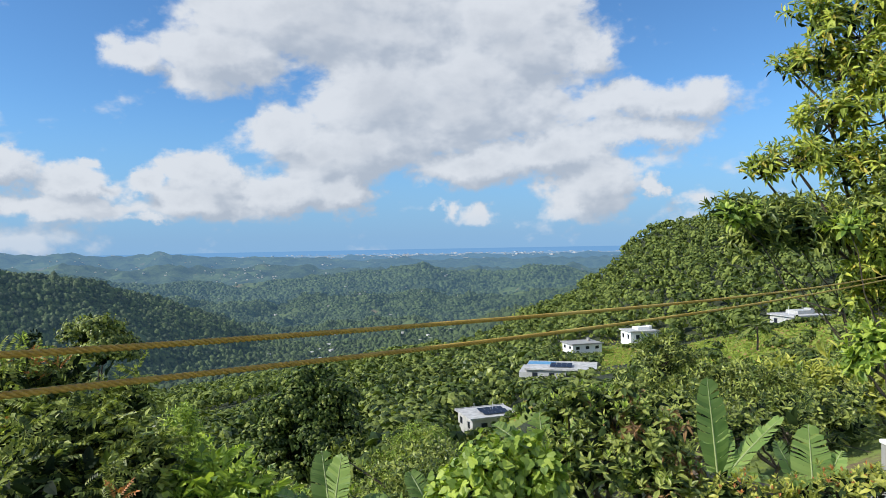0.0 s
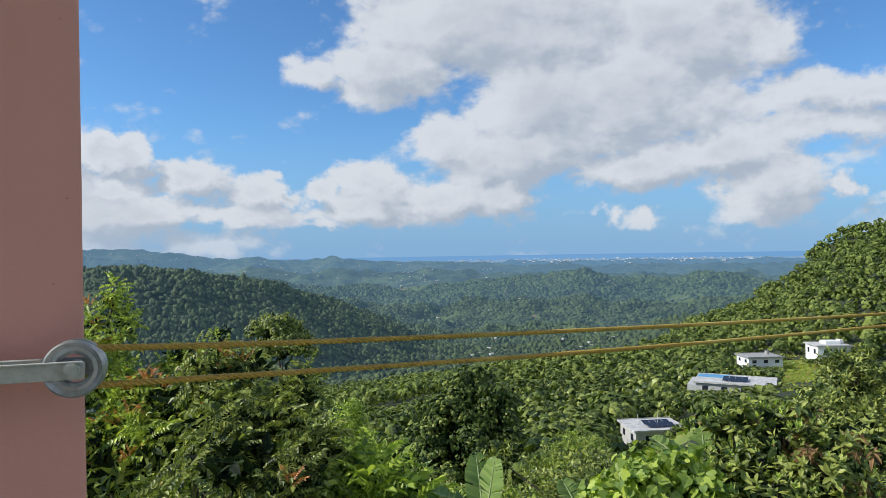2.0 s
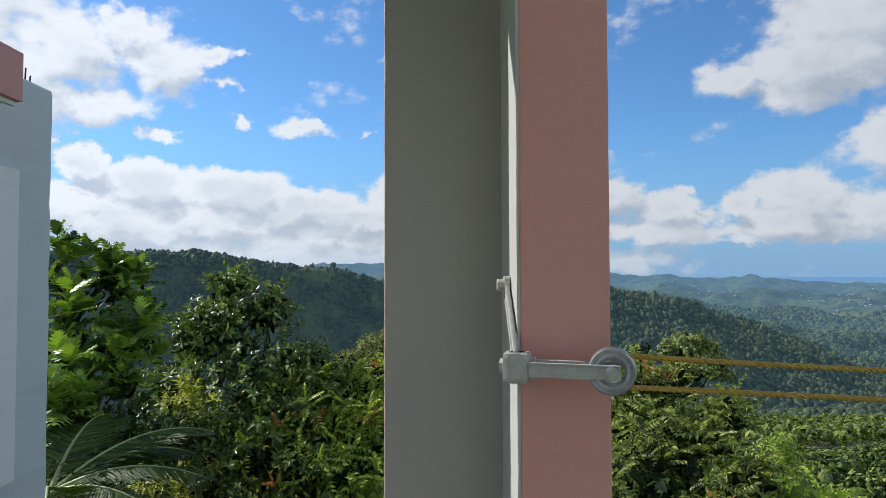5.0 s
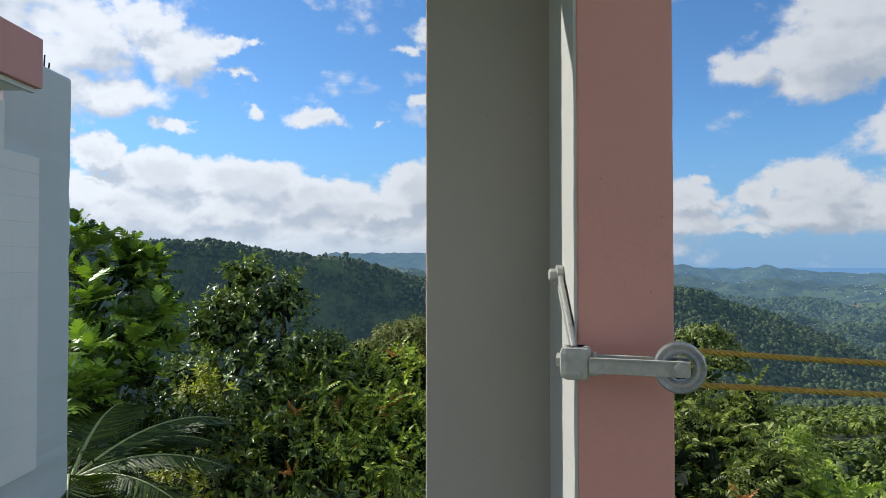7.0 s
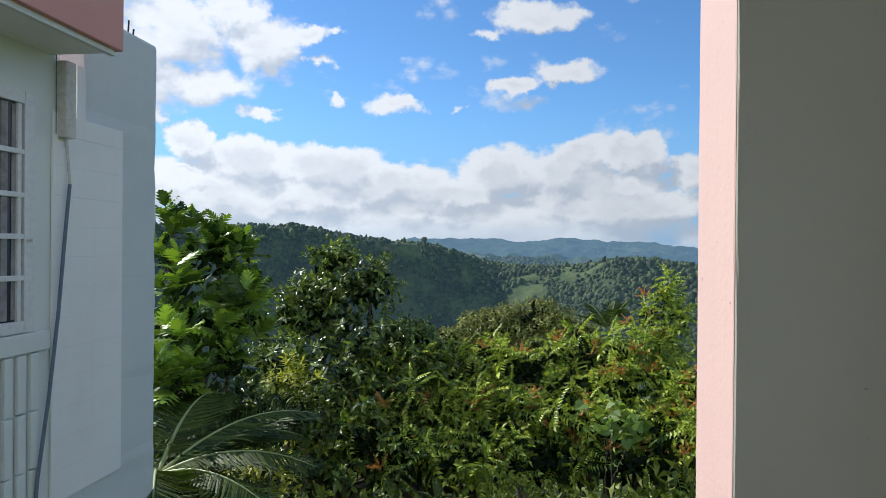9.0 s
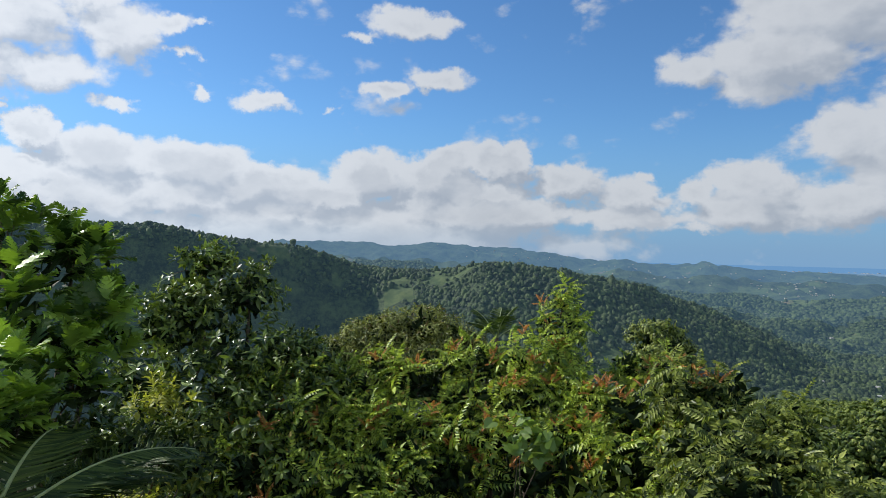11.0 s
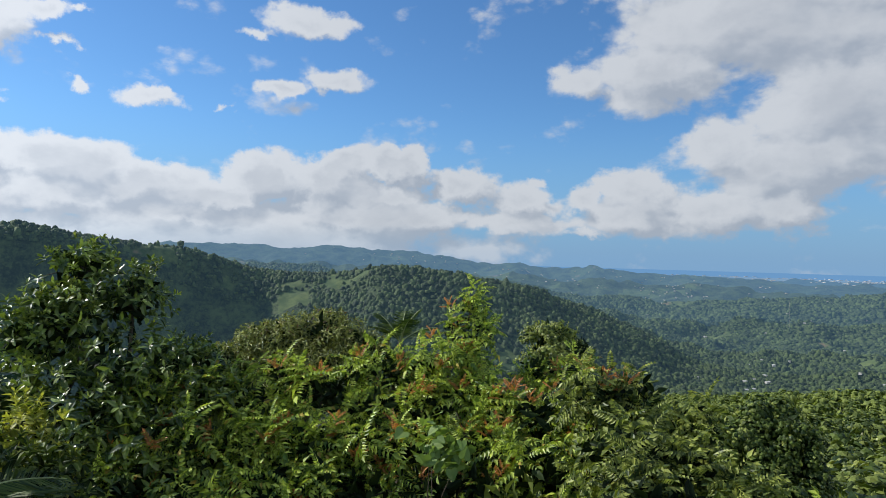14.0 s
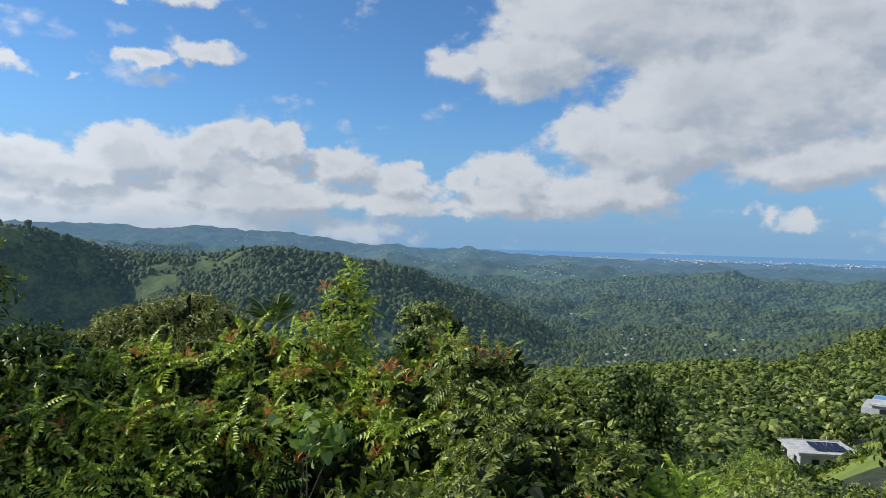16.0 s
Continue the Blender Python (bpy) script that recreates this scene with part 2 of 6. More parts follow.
def leaf_material(name, light, dark, tip=None, tips=0.0, gloss=0.42, thin=0.35, shine=0.3):
    """Leaves: each its own green, some reddish, thin enough to glow against the sun."""
    m, n = material(name)
    rnd = n.add("ShaderNodeNewGeometry").outputs["Random Per Island"]
    at = n.add("ShaderNodeTexCoord").outputs["Object"]
    patch = n.noise(at, 0.55, 3, 0.6)
    f = n.math("ADD", n.math("MULTIPLY", rnd, 0.65), n.math("MULTIPLY", patch, 0.5), clamp=True)
    c = n.mix(n.math("POWER", n.smooth(f, 0.18, 0.92), 1.1), dark, light)
    if tip:
        r2 = n.math("FRACT", n.math("MULTIPLY", rnd, 37.0))
        c = n.mix(n.math("LESS_THAN", r2, tips), c, tip)
    b = surface(n, c, gloss, Specular_IOR_Level=shine)
    t = n.add("ShaderNodeBsdfTranslucent", {"Color": n.mix(1.0, c, (1.4, 1.5, 0.55), "MULTIPLY")})
    mixed = n.add("ShaderNodeMixShader", {0: thin, 1: b, 2: t})
    finish(n, mixed)
    return m


LEAF_RED = leaf_material("feather_leaf", (0.57, 0.66, 0.11), (0.095, 0.165, 0.028), (0.46, 0.36, 0.08), 0.03, gloss=0.42, thin=0.18)
LEAF_TIP = leaf_material("young_red_leaf", (0.64, 0.28, 0.10), (0.40, 0.17, 0.065), gloss=0.5, thin=0.25)
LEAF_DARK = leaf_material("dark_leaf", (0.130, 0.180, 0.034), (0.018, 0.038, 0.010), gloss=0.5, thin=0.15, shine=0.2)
LEAF_MID = leaf_material("mid_green_leaf", (0.37, 0.41, 0.095), (0.040, 0.070, 0.018), gloss=0.42, thin=0.20)
LEAF_OLIVE = leaf_material("olive_leaf", (0.38, 0.40, 0.105), (0.07, 0.09, 0.025), (0.22, 0.15, 0.07), 0.04, gloss=0.45, thin=0.12)
LEAF_GLOSSY = leaf_material("glossy_dark_leaf", (0.27, 0.35, 0.070), (0.030, 0.060, 0.016), gloss=0.36, thin=0.16, shine=0.5)
LEAF_BRIGHT = leaf_material("bright_leaf", (0.48, 0.57, 0.10), (0.120, 0.20, 0.04), gloss=0.42, thin=0.32)
LEAF_YELLOW = leaf_material("yellowing_leaf", (0.58, 0.56, 0.12), (0.13, 0.17, 0.03), gloss=0.42, thin=0.3)
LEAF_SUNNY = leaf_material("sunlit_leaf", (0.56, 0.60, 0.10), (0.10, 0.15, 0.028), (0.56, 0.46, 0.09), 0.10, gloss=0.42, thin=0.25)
LEAF_PALE = leaf_material("pale_leaf", (0.27, 0.37, 0.10), (0.13, 0.20, 0.05), gloss=0.5, thin=0.25)
LEAF_DRY = leaf_material("dry_leaf", (0.36, 0.21, 0.09), (0.14, 0.085, 0.04), gloss=0.7, thin=0.2)
LEAF_BANANA = leaf_material("banana_leaf", (0.31, 0.41, 0.12), (0.20, 0.30, 0.08), gloss=0.4, thin=0.35)
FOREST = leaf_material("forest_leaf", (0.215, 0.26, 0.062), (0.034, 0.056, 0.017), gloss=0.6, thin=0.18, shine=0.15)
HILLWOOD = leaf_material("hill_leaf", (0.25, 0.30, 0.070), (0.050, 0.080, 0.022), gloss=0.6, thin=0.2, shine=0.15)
GRASS = leaf_material("meadow_grass", (0.38, 0.44, 0.09), (0.19, 0.26, 0.05), (0.42, 0.29, 0.13), 0.16, gloss=0.6, thin=0.35)
# near-black green: the crowns' inner shade is put into this leaf colour
LEAF_SHADE = leaf_material("inner_shade_leaf", (0.030, 0.050, 0.014), (0.006, 0.013, 0.005), gloss=0.6, thin=0.05, shine=0.1)
PALM = leaf_material("palm_leaf", (0.10, 0.145, 0.03), (0.022, 0.045, 0.012), gloss=0.55, thin=0.15, shine=0.15)


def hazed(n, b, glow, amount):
    """Lays a flat pale blue glow over a far backdrop in place of distance haze."""
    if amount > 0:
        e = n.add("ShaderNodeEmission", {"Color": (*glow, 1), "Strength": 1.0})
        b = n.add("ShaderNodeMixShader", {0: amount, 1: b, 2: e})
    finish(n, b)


def canopy(name, light, dark, glow, amount):
    """The floor of a far wood seen from above."""
    m, n = material(name)
    at = n.add("ShaderNodeNewGeometry").outputs["Position"]
    mid, small = n.noise(at, 0.030, 5, 0.7), n.noise(at, 0.20, 4, 0.75)
    c = n.mix(n.smooth(n.math("ADD", n.math("MULTIPLY", mid, 0.6), n.math("MULTIPLY", small, 0.5)), 0.40, 0.68), dark, light)
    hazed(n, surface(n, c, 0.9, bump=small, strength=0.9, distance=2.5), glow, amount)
    return m


def far_grass(name, glow, amount):
    """Meadows and clearings on the hills."""
    m, n = material(name)
    at = n.add("ShaderNodeNewGeometry").outputs["Position"]
    c = n.mix(n.smooth(n.noise(at, 0.05, 5, 0.7), 0.35, 0.65), (0.055, 0.090, 0.026), (0.120, 0.155, 0.045))
    c = n.mix(n.smooth(n.noise(at, 0.02, 3, 0.6), 0.60, 0.68), c, (0.21, 0.16, 0.085))
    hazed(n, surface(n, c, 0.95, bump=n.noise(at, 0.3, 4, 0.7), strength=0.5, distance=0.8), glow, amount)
    return m


def tree_tops(name, light, dark, glow, amount):
    """Crowns of a far wood, each its own green."""
    m, n = material(name)
    geo = n.add("ShaderNodeNewGeometry")
    f = n.noise(geo.outputs["Position"], 0.55, 4, 0.75)
    c = n.mix(n.smooth(n.math("ADD", n.math("MULTIPLY", geo.outputs["Random Per Island"], 0.42), n.math("MULTIPLY", f, 0.8)), 0.25, 0.92), dark, light)
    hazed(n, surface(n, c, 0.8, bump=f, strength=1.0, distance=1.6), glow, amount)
    return m


def soil():
    m, n = material("hillside_soil")
    at = n.add("ShaderNodeNewGeometry").outputs["Position"]
    f, g = n.noise(at, 0.15, 5, 0.65), n.noise(at, 1.6, 5, 0.7)
    c = n.mix(n.smooth(f, 0.3, 0.7), (0.15, 0.20, 0.036), (0.24, 0.30, 0.052))
    c = n.mix(n.smooth(n.math("ADD", f, n.math("MULTIPLY", g, 0.4)), 0.80, 0.92), c, (0.20, 0.13, 0.07))
    finish(n, surface(n, c, 0.95, bump=g, strength=0.8, distance=0.3))
    return m


SOIL = soil()
# wood floor kept dark: shade of the gaps between crowns is partly in it
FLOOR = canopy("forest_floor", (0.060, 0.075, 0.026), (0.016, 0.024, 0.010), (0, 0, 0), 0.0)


# ---------------------------------------------------------------- building helpers
def soup(name, v, f, mats, which=None, smooth=False):
    """A mesh from arrays: v (n, 3), f (m, 3 or 4)."""
    me = bpy.data.meshes.new(name)
    k = f.shape[1]
    me.vertices.add(len(v))
    me.vertices.foreach_set("co", np.ascontiguousarray(v, np.float32).ravel())
    me.loops.add(f.size)
    me.loops.foreach_set("vertex_index", np.ascontiguousarray(f, np.int32).ravel())
    me.polygons.add(len(f))
    me.polygons.foreach_set("loop_start", np.arange(0, f.size, k, dtype=np.int32))
    for m in mats if isinstance(mats, (list, tuple)) else [mats]:
        me.materials.append(m)
    if which is not None:
        me.polygons.foreach_set("material_index", np.ascontiguousarray(which, np.int32))
    me.polygons.foreach_set("use_smooth", np.full(len(f), smooth))
    me.update(calc_edges=True)
    return me


def part(name, bm, mat, parent, label=""):
    """One bmesh as ONE mesh object under a thing or a part."""
    me = bpy.data.meshes.new(name)
    bm.to_mesh(me)
    bm.free()
    me.materials.append(mat)
    ob = new(name, me)
    if parent is not None:
        ob.parent = parent
    return tagged(ob, label)


def empty(name, at, label, category, group="", kind=""):
    ob = new(name)
    ob.empty_display_size = 0.2
    ob.location = at
    return tagged(ob, label, category, group, kind)


def box(bm, lo, hi, bevel=0.0, m=None):
    """A block between two corners, with bevelled edges."""
    lo, hi = Vector(lo), Vector(hi)
    c, s = (lo + hi) / 2, hi - lo
    got = bmesh.ops.create_cube(bm, size=1.0, matrix=(m or Matrix()) @ Matrix.Translation(c) @ Matrix.Diagonal((*s, 1)))
    if bevel:
        edges = list({e for v in got["verts"] for e in v.link_edges})
        bmesh.ops.bevel(bm, geom=edges, offset=bevel, segments=2, affect="EDGES", profile=0.6)
    return bm


def rod(bm, a, b, r0, r1=None, seg=10):
    """A tapered round bar from a to b."""
    a, b = Vector(a), Vector(b)
    d = b - a
    m = Matrix.Translation((a + b) / 2) @ d.to_track_quat("Z", "Y").to_matrix().to_4x4()
    bmesh.ops.create_cone(bm, cap_ends=True, segments=seg, radius1=r0, radius2=r0 if r1 is None else r1, depth=d.length, matrix=m)
    return bm


# the house stands askew: u runs along its right-hand clothes line, n out over the valley
U, N = Vector((0.6168, 0.7872, 0)), Vector((-0.7872, 0.6168, 0))
HOUSE = Matrix(((U.x, N.x, 0, 0), (U.y, N.y, 0, 0), (0, 0, 1, 0), (0, 0, 0, 1)))


# ---------------------------------------------------------------- ground, hills, plain and sea
# rows of (azimuth, distance, elevation or height): the crests and hollows round the house
CREST_A = ((-180, 400, -5), (-110, 420, 2), (-60, 450, 4), (-27, 450, 2.7), (-21, 450, 2.5), (-17.7, 450, 1.5), (-13.4, 450, 0.6), (-11.6, 450, -0.6),
           (-10.3, 440, -2.4), (-8.4, 420, -3.7), (-6.5, 400, -5.1), (-3.2, 380, -6.3), (0, 330, -7.8), (3, 300, -9.0), (8, 270, -9.9),
           (12.6, 240, -10.8), (21.7, 200, -13.0), (35, 180, -15.5), (60, 180, -17), (110, 180, -15), (180, 400, -5))
SLOPE = ((-180, -6), (-60, -12), (-30, -19), (-24, -21), (-12, -33), (-5.5, -33), (0, -38), (8, -36), (12.6, -36), (21, -33), (35, -33), (60, -33), (110, -28), (180, -6))
BRINK = ((-180, -4), (-60, -8), (-30, -9.5), (-20, -13), (-10, -16), (0, -20), (20, -21), (45, -22), (80, -20), (110, -15), (180, -4))
YARD = ((-180, -3.5), (-60, -4.2), (-30, -4.4), (-20, -5.5), (-8, -7.5), (20, -8.5), (60, -9), (95, -8), (130, -5), (180, -3.5))
VALLEY_A = ((-180, 700, -20), (-60, 700, -60), (-8, 720, -70), (-3, 800, -100), (5, 850, -140), (13, 850, -150), (20, 800, -145), (30, 640, -130),
            (45, 620, -140), (51, 650, -150), (53, 700, -160), (56, 735, -180), (62, 755, -190), (75, 755, -190), (83, 740, -185), (95, 600, -120), (180, 700, -20))
CREST_B = ((-180, 1000, 1), (-60, 900, -3), (-30, 900, -3), (-8, 900, -5), (0, 950, -6.5), (5, 1000, -7.6), (12, 1050, -7.8), (17, 1020, -7.9), (20, 1000, -7.1),
           (23, 980, -5.3), (26, 950, -4.1), (29, 920, -3.0), (32, 900, -2.0), (35, 870, -1.85), (38, 850, -1.3), (41.5, 850, -0.9), (44.5, 850, -0.75),
           (47, 880, -1.2), (50, 900, -1.2), (54, 900, -0.8), (58, 880, 0.4), (62, 860, 0.75), (67, 850, 1.4), (71, 850, 1.85), (79, 850, 1.6), (95, 900, 1.8), (180, 1000, 1))
VALLEY_B = ((-180, -60), (-30, -140), (0, -150), (30, -150), (45, -120), (95, -90), (180, -60))
CREST_C = ((-180, 0.5), (-40, -3), (-12, -3), (-8, -2.8), (-4.2, -2.0), (-1.5, -2.55), (1.5, -2.5), (5.4, -1.85), (10, -2.4), (14, -2.8), (18, -3.2), (22, -3.4),
           (27, -3.0), (32, -2.2), (36, -1.7), (44, -1.2), (70, -0.5), (180, 0.5))
CREST_D = ((-180, 1), (-40, -1.4), (-10, -1.7), (0, -1.75), (5, -1.7), (11, -1.4), (17, -1.0), (22, -0.95), (24.5, -0.55), (26.2, -0.12), (27.5, -0.45), (30, -0.6),
           (32.5, -0.15), (35, -0.3), (38, 0.2), (42, 0.62), (46, 0.88), (50, 0.98), (54, 0.75), (58, 0.9), (66, 0.5), (80, 0.5), (180, 1))


def along(rows, az, k=1):
    a = np.array(rows, float)
    return np.interp(az, a[:, 0], a[:, k])


def tan_deg(a):
    return np.tan(np.radians(a))


def profile(az):
    """Distances and heights of the ground's breaks, outwards, at each azimuth."""
    ra, ha = along(CREST_A, az), along(CREST_A, az) * tan_deg(along(CREST_A, az, 2))
    rv = np.maximum(along(VALLEY_A, az), ra + 60)
    rb = np.maximum(along(CREST_B, az), rv + 80)
    one = np.ones_like(az)
    r = [0.5 * one, 5 * one, 14 * one, 45 * one, 0.45 * ra, ra, rv, rb, 1350 * one, 1900 * one, 2350 * one, 3000 * one, 3450 * one, 4300 * one, 4960 * one]
    z = [-4.6 * one, -4.8 * one, along(YARD, az), along(BRINK, az), along(SLOPE, az), ha, along(VALLEY_A, az, 2), rb * tan_deg(along(CREST_B, az, 2)),
         along(VALLEY_B, az), 1900 * tan_deg(along(CREST_C, az)), -118 * one, 3000 * tan_deg(along(CREST_D, az)), -76 * one, -66 * one, -40 * one]
    return np.stack(r), np.stack(z)


def waves(x, y, size, seed, octaves=4):
    """Smooth uneven ground from summed sines along turned axes."""
    out, amp = np.zeros_like(x), 1.0
    for k in range(octaves):
        for j in range(3):
            t = seed + 1.7 * k + 2.1 * j
            out = out + amp / 3 * np.sin((x * math.cos(t) + y * math.sin(t)) * 6.283 / size + 5 * t + 1.3 * np.sin((y * math.cos(t) - x * math.sin(t)) * 4.1 / size + t))
        size, amp = size * 0.47, amp * 0.5
    return out


def ground_height(az, r):
    """The bare ground's height."""
    pr, pz = profile(az)
    z = np.empty_like(r)
    for i in range(len(az)):
        z[:, i] = np.interp(r[:, i], pr[:, i], pz[:, i])
    return z


fine = np.arange(-36, 96.01, 0.3)
AZ = np.concatenate([np.arange(-180, -36, 4.0), fine, np.arange(99, 181, 4.0)])
AZ[-1] = 180.0
RR = np.concatenate([np.geomspace(0.6, 150, 90)[:-1], np.geomspace(150, 660, 90)[:-1], np.linspace(660, 900, 60)[:-1], np.geomspace(900, 4950, 170)])
RG = np.repeat(RR[:, None], len(AZ), 1)
HZ = ground_height(AZ, RG)
pad = np.pad(HZ, ((6, 6), (0, 0)), "edge")                  # soften the breaks a little
ker = np.exp(-0.5 * (np.arange(-6, 7) / 2.6) ** 2)
HZ = sum(k * pad[i : i + len(RR)] for i, k in enumerate(ker / ker.sum()))
AG = np.repeat(np.radians(AZ)[None, :], len(RR), 0)
XG, YG = -np.sin(AG) * RG, np.cos(AG) * RG
swell = np.clip((RG - 60) / 400, 0, 1) * np.clip((4300 - RG) / 900, 0, 1)
relief = 1 + 0.9 * np.clip((RG - 1000) / 250, 0, 1) * (1 - 0.75 * np.exp(-(((RG - 1900) / 170) ** 2))) * (1 - 0.85 * np.exp(-(((RG - 3000) / 220) ** 2)))
HZ = HZ + relief * swell * (7.0 * waves(XG, YG, 330, 1.0) + 2.5 * waves(XG, YG, 90, 4.0, 3)) * np.clip(RG / 900, 0.25, 1.4)
BARE = HZ.copy()

def land_height(x, y):
    """Bare ground under a place, read off the sheet."""
    a, r = math.degrees(math.atan2(-x, y)), max(0.7, math.hypot(x, y))
    i = min(max(int(np.searchsorted(RR, r)), 1), len(RR) - 1)
    j = min(max(int(np.searchsorted(AZ, a)), 1), len(AZ) - 1)
    f, g = (r - RR[i - 1]) / (RR[i] - RR[i - 1]), (a - AZ[j - 1]) / (AZ[j] - AZ[j - 1])
    lo = BARE[i - 1, j - 1] * (1 - g) + BARE[i - 1, j] * g
    hi = BARE[i, j - 1] * (1 - g) + BARE[i, j] * g
    return float(lo * (1 - f) + hi * f)


def open_land(x, y):
    """How open the far land is: above 0 lie meadows, fields and yards."""
    a, r = np.degrees(np.arctan2(-x, y)), np.hypot(x, y)
    v = waves(x, y, 420, 7.0, 3) * 0.9 + waves(x, y, 120, 2.0, 3) * 0.55 - 0.80
    for a0, r0, wa, wr, k in ((15.5, 800, 3.4, 75, 1.2), (51.5, 850, 1.6, 30, 0.40), (20.0, 2300, 5.0, 420, 0.75), (33.0, 2500, 6.0, 500, 0.55), (4.0, 2300, 7.0, 350, 0.35)):
        v = v + k * np.exp(-(((a - a0) / wa) ** 2) - ((r - r0) / wr) ** 2)
    return np.where((r > 560) & (r < 4300) & ~((a > 52.5) & (r < 850)), v, -1.0)


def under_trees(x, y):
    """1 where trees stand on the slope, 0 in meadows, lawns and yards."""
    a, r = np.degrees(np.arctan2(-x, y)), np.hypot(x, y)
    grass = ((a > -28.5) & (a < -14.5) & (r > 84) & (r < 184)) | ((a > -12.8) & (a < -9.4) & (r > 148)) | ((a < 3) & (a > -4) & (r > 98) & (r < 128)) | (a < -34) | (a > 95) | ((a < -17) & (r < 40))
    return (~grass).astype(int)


def ring(name, i0, i1, mats, label, category, kind="structure"):
    rows = np.arange(i0, i1 + 1)
    v = np.stack([XG[rows], YG[rows], HZ[rows]], -1).reshape(-1, 3)
    c = len(AZ)
    k = (np.arange(len(rows) - 1)[:, None] * c + np.arange(c - 1)[None, :]).ravel()
    f = np.stack([k, k + c, k + c + 1, k + 1], -1)[:, ::-1]
    which = None
    if len(mats) > 1:
        mid = v[f].mean(1)
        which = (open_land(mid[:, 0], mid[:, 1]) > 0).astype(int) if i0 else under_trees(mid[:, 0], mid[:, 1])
    return tagged(new(name, soup(name, v, f, mats, which, smooth=True)), label, category, kind=kind)


# haze colour and its share per ring, put into the materials as glow
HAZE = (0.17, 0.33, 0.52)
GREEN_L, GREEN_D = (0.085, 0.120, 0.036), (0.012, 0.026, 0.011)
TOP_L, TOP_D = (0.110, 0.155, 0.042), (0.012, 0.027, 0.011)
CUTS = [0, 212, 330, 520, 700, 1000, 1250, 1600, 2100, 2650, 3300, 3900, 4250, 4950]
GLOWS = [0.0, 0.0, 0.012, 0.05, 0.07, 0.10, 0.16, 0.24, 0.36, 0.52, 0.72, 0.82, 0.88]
for k in range(len(CUTS) - 1):
    i0, i1 = int(np.searchsorted(RR, CUTS[k])), min(int(np.searchsorted(RR, CUTS[k + 1])), len(RR) - 1)
    if k == 0:
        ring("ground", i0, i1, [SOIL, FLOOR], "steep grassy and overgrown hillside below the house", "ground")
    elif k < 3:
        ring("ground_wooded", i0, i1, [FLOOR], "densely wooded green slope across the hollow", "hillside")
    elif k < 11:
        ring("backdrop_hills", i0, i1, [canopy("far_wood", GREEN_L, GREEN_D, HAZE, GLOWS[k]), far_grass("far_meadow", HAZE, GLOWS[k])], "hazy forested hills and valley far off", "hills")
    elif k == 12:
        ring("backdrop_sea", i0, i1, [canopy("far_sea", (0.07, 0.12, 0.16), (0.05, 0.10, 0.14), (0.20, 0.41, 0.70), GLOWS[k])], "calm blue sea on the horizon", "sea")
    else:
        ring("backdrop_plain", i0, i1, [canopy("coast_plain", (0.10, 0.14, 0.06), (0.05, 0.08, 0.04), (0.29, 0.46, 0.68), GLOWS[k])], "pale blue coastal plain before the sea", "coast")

bm = bmesh.new()                                              # the spot under the house
bmesh.ops.create_cone(bm, cap_ends=True, segments=24, radius1=0.8, radius2=0.8, depth=0.3, matrix=Matrix.Translation((0, 0, HZ[0].max() - 0.145)))
tagged(part("ground_patch", bm, SOIL, None), "bare grassy ground under the balcony", "ground", kind="structure")

# ---------------------------------------------------------------- the balcony: corner pier, roof, floor, back wall
pier = empty("corner_pier", HOUSE @ Vector((0.14, 1.45, -1.55)), "balcony corner pier with pink faces and a grey inner face", "pier", kind="structure")


def house_part(name, bm, mat, parent, label=""):
    bm.transform(HOUSE)
    if parent is not None:
        bm.transform(Matrix.Translation(-parent.location))
    return part(name, bm, mat, parent, label)


def slab(lo, hi, bevel=0.004):
    return box(bmesh.new(), lo, hi, bevel)


def worn(bm, cut=0.12, seed=0, amount=0.0006):
    """Cut a block along its height and make its corners slightly uneven."""
    zs = [v.co.z for v in bm.verts]
    lo, hi = min(zs), max(zs)
    rnd = random.Random(seed)
    z = lo + cut
    while z < hi - cut / 2:
        bmesh.ops.bisect_plane(bm, geom=bm.verts[:] + bm.edges[:] + bm.faces[:], plane_co=(0, 0, z), plane_no=(0, 0, 1))
        z += cut * rnd.uniform(0.5, 1.3)
    for v in bm.verts:
        if lo + 0.01 < v.co.z < hi - 0.01:
            v.co.x += rnd.gauss(0, amount)
            v.co.y += rnd.gauss(0, amount)
    return bm


CEIL = 1.16
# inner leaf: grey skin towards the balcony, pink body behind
house_part("body", worn(slab((-0.274, 1.567, -1.55), (0.040, 1.757, CEIL)), 0.05, 1, 0.00015), PINK_SUNLIT, pier, "pink side of the pier in full sun")
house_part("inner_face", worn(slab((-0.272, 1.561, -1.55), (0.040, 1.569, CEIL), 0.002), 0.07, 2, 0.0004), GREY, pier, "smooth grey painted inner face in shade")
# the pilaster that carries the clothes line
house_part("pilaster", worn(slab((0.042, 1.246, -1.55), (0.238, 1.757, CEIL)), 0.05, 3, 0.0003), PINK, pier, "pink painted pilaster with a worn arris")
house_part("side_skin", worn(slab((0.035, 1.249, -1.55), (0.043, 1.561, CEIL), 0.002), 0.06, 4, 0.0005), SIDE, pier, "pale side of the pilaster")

balcony_floor = house_part("balcony_floor", slab((-3.5, -2.6, -1.70), (0.30, 1.80, -1.55)), TILE, None)
tagged(balcony_floor, "tiled concrete balcony floor slab", "floor", kind="structure")
landing = house_part("balcony_landing", slab((-3.5, 1.80, -1.70), (-0.45, 2.35, -1.55)), TILE, None)
tagged(landing, "tiled concrete landing beyond the corner pier", "floor", kind="structure")
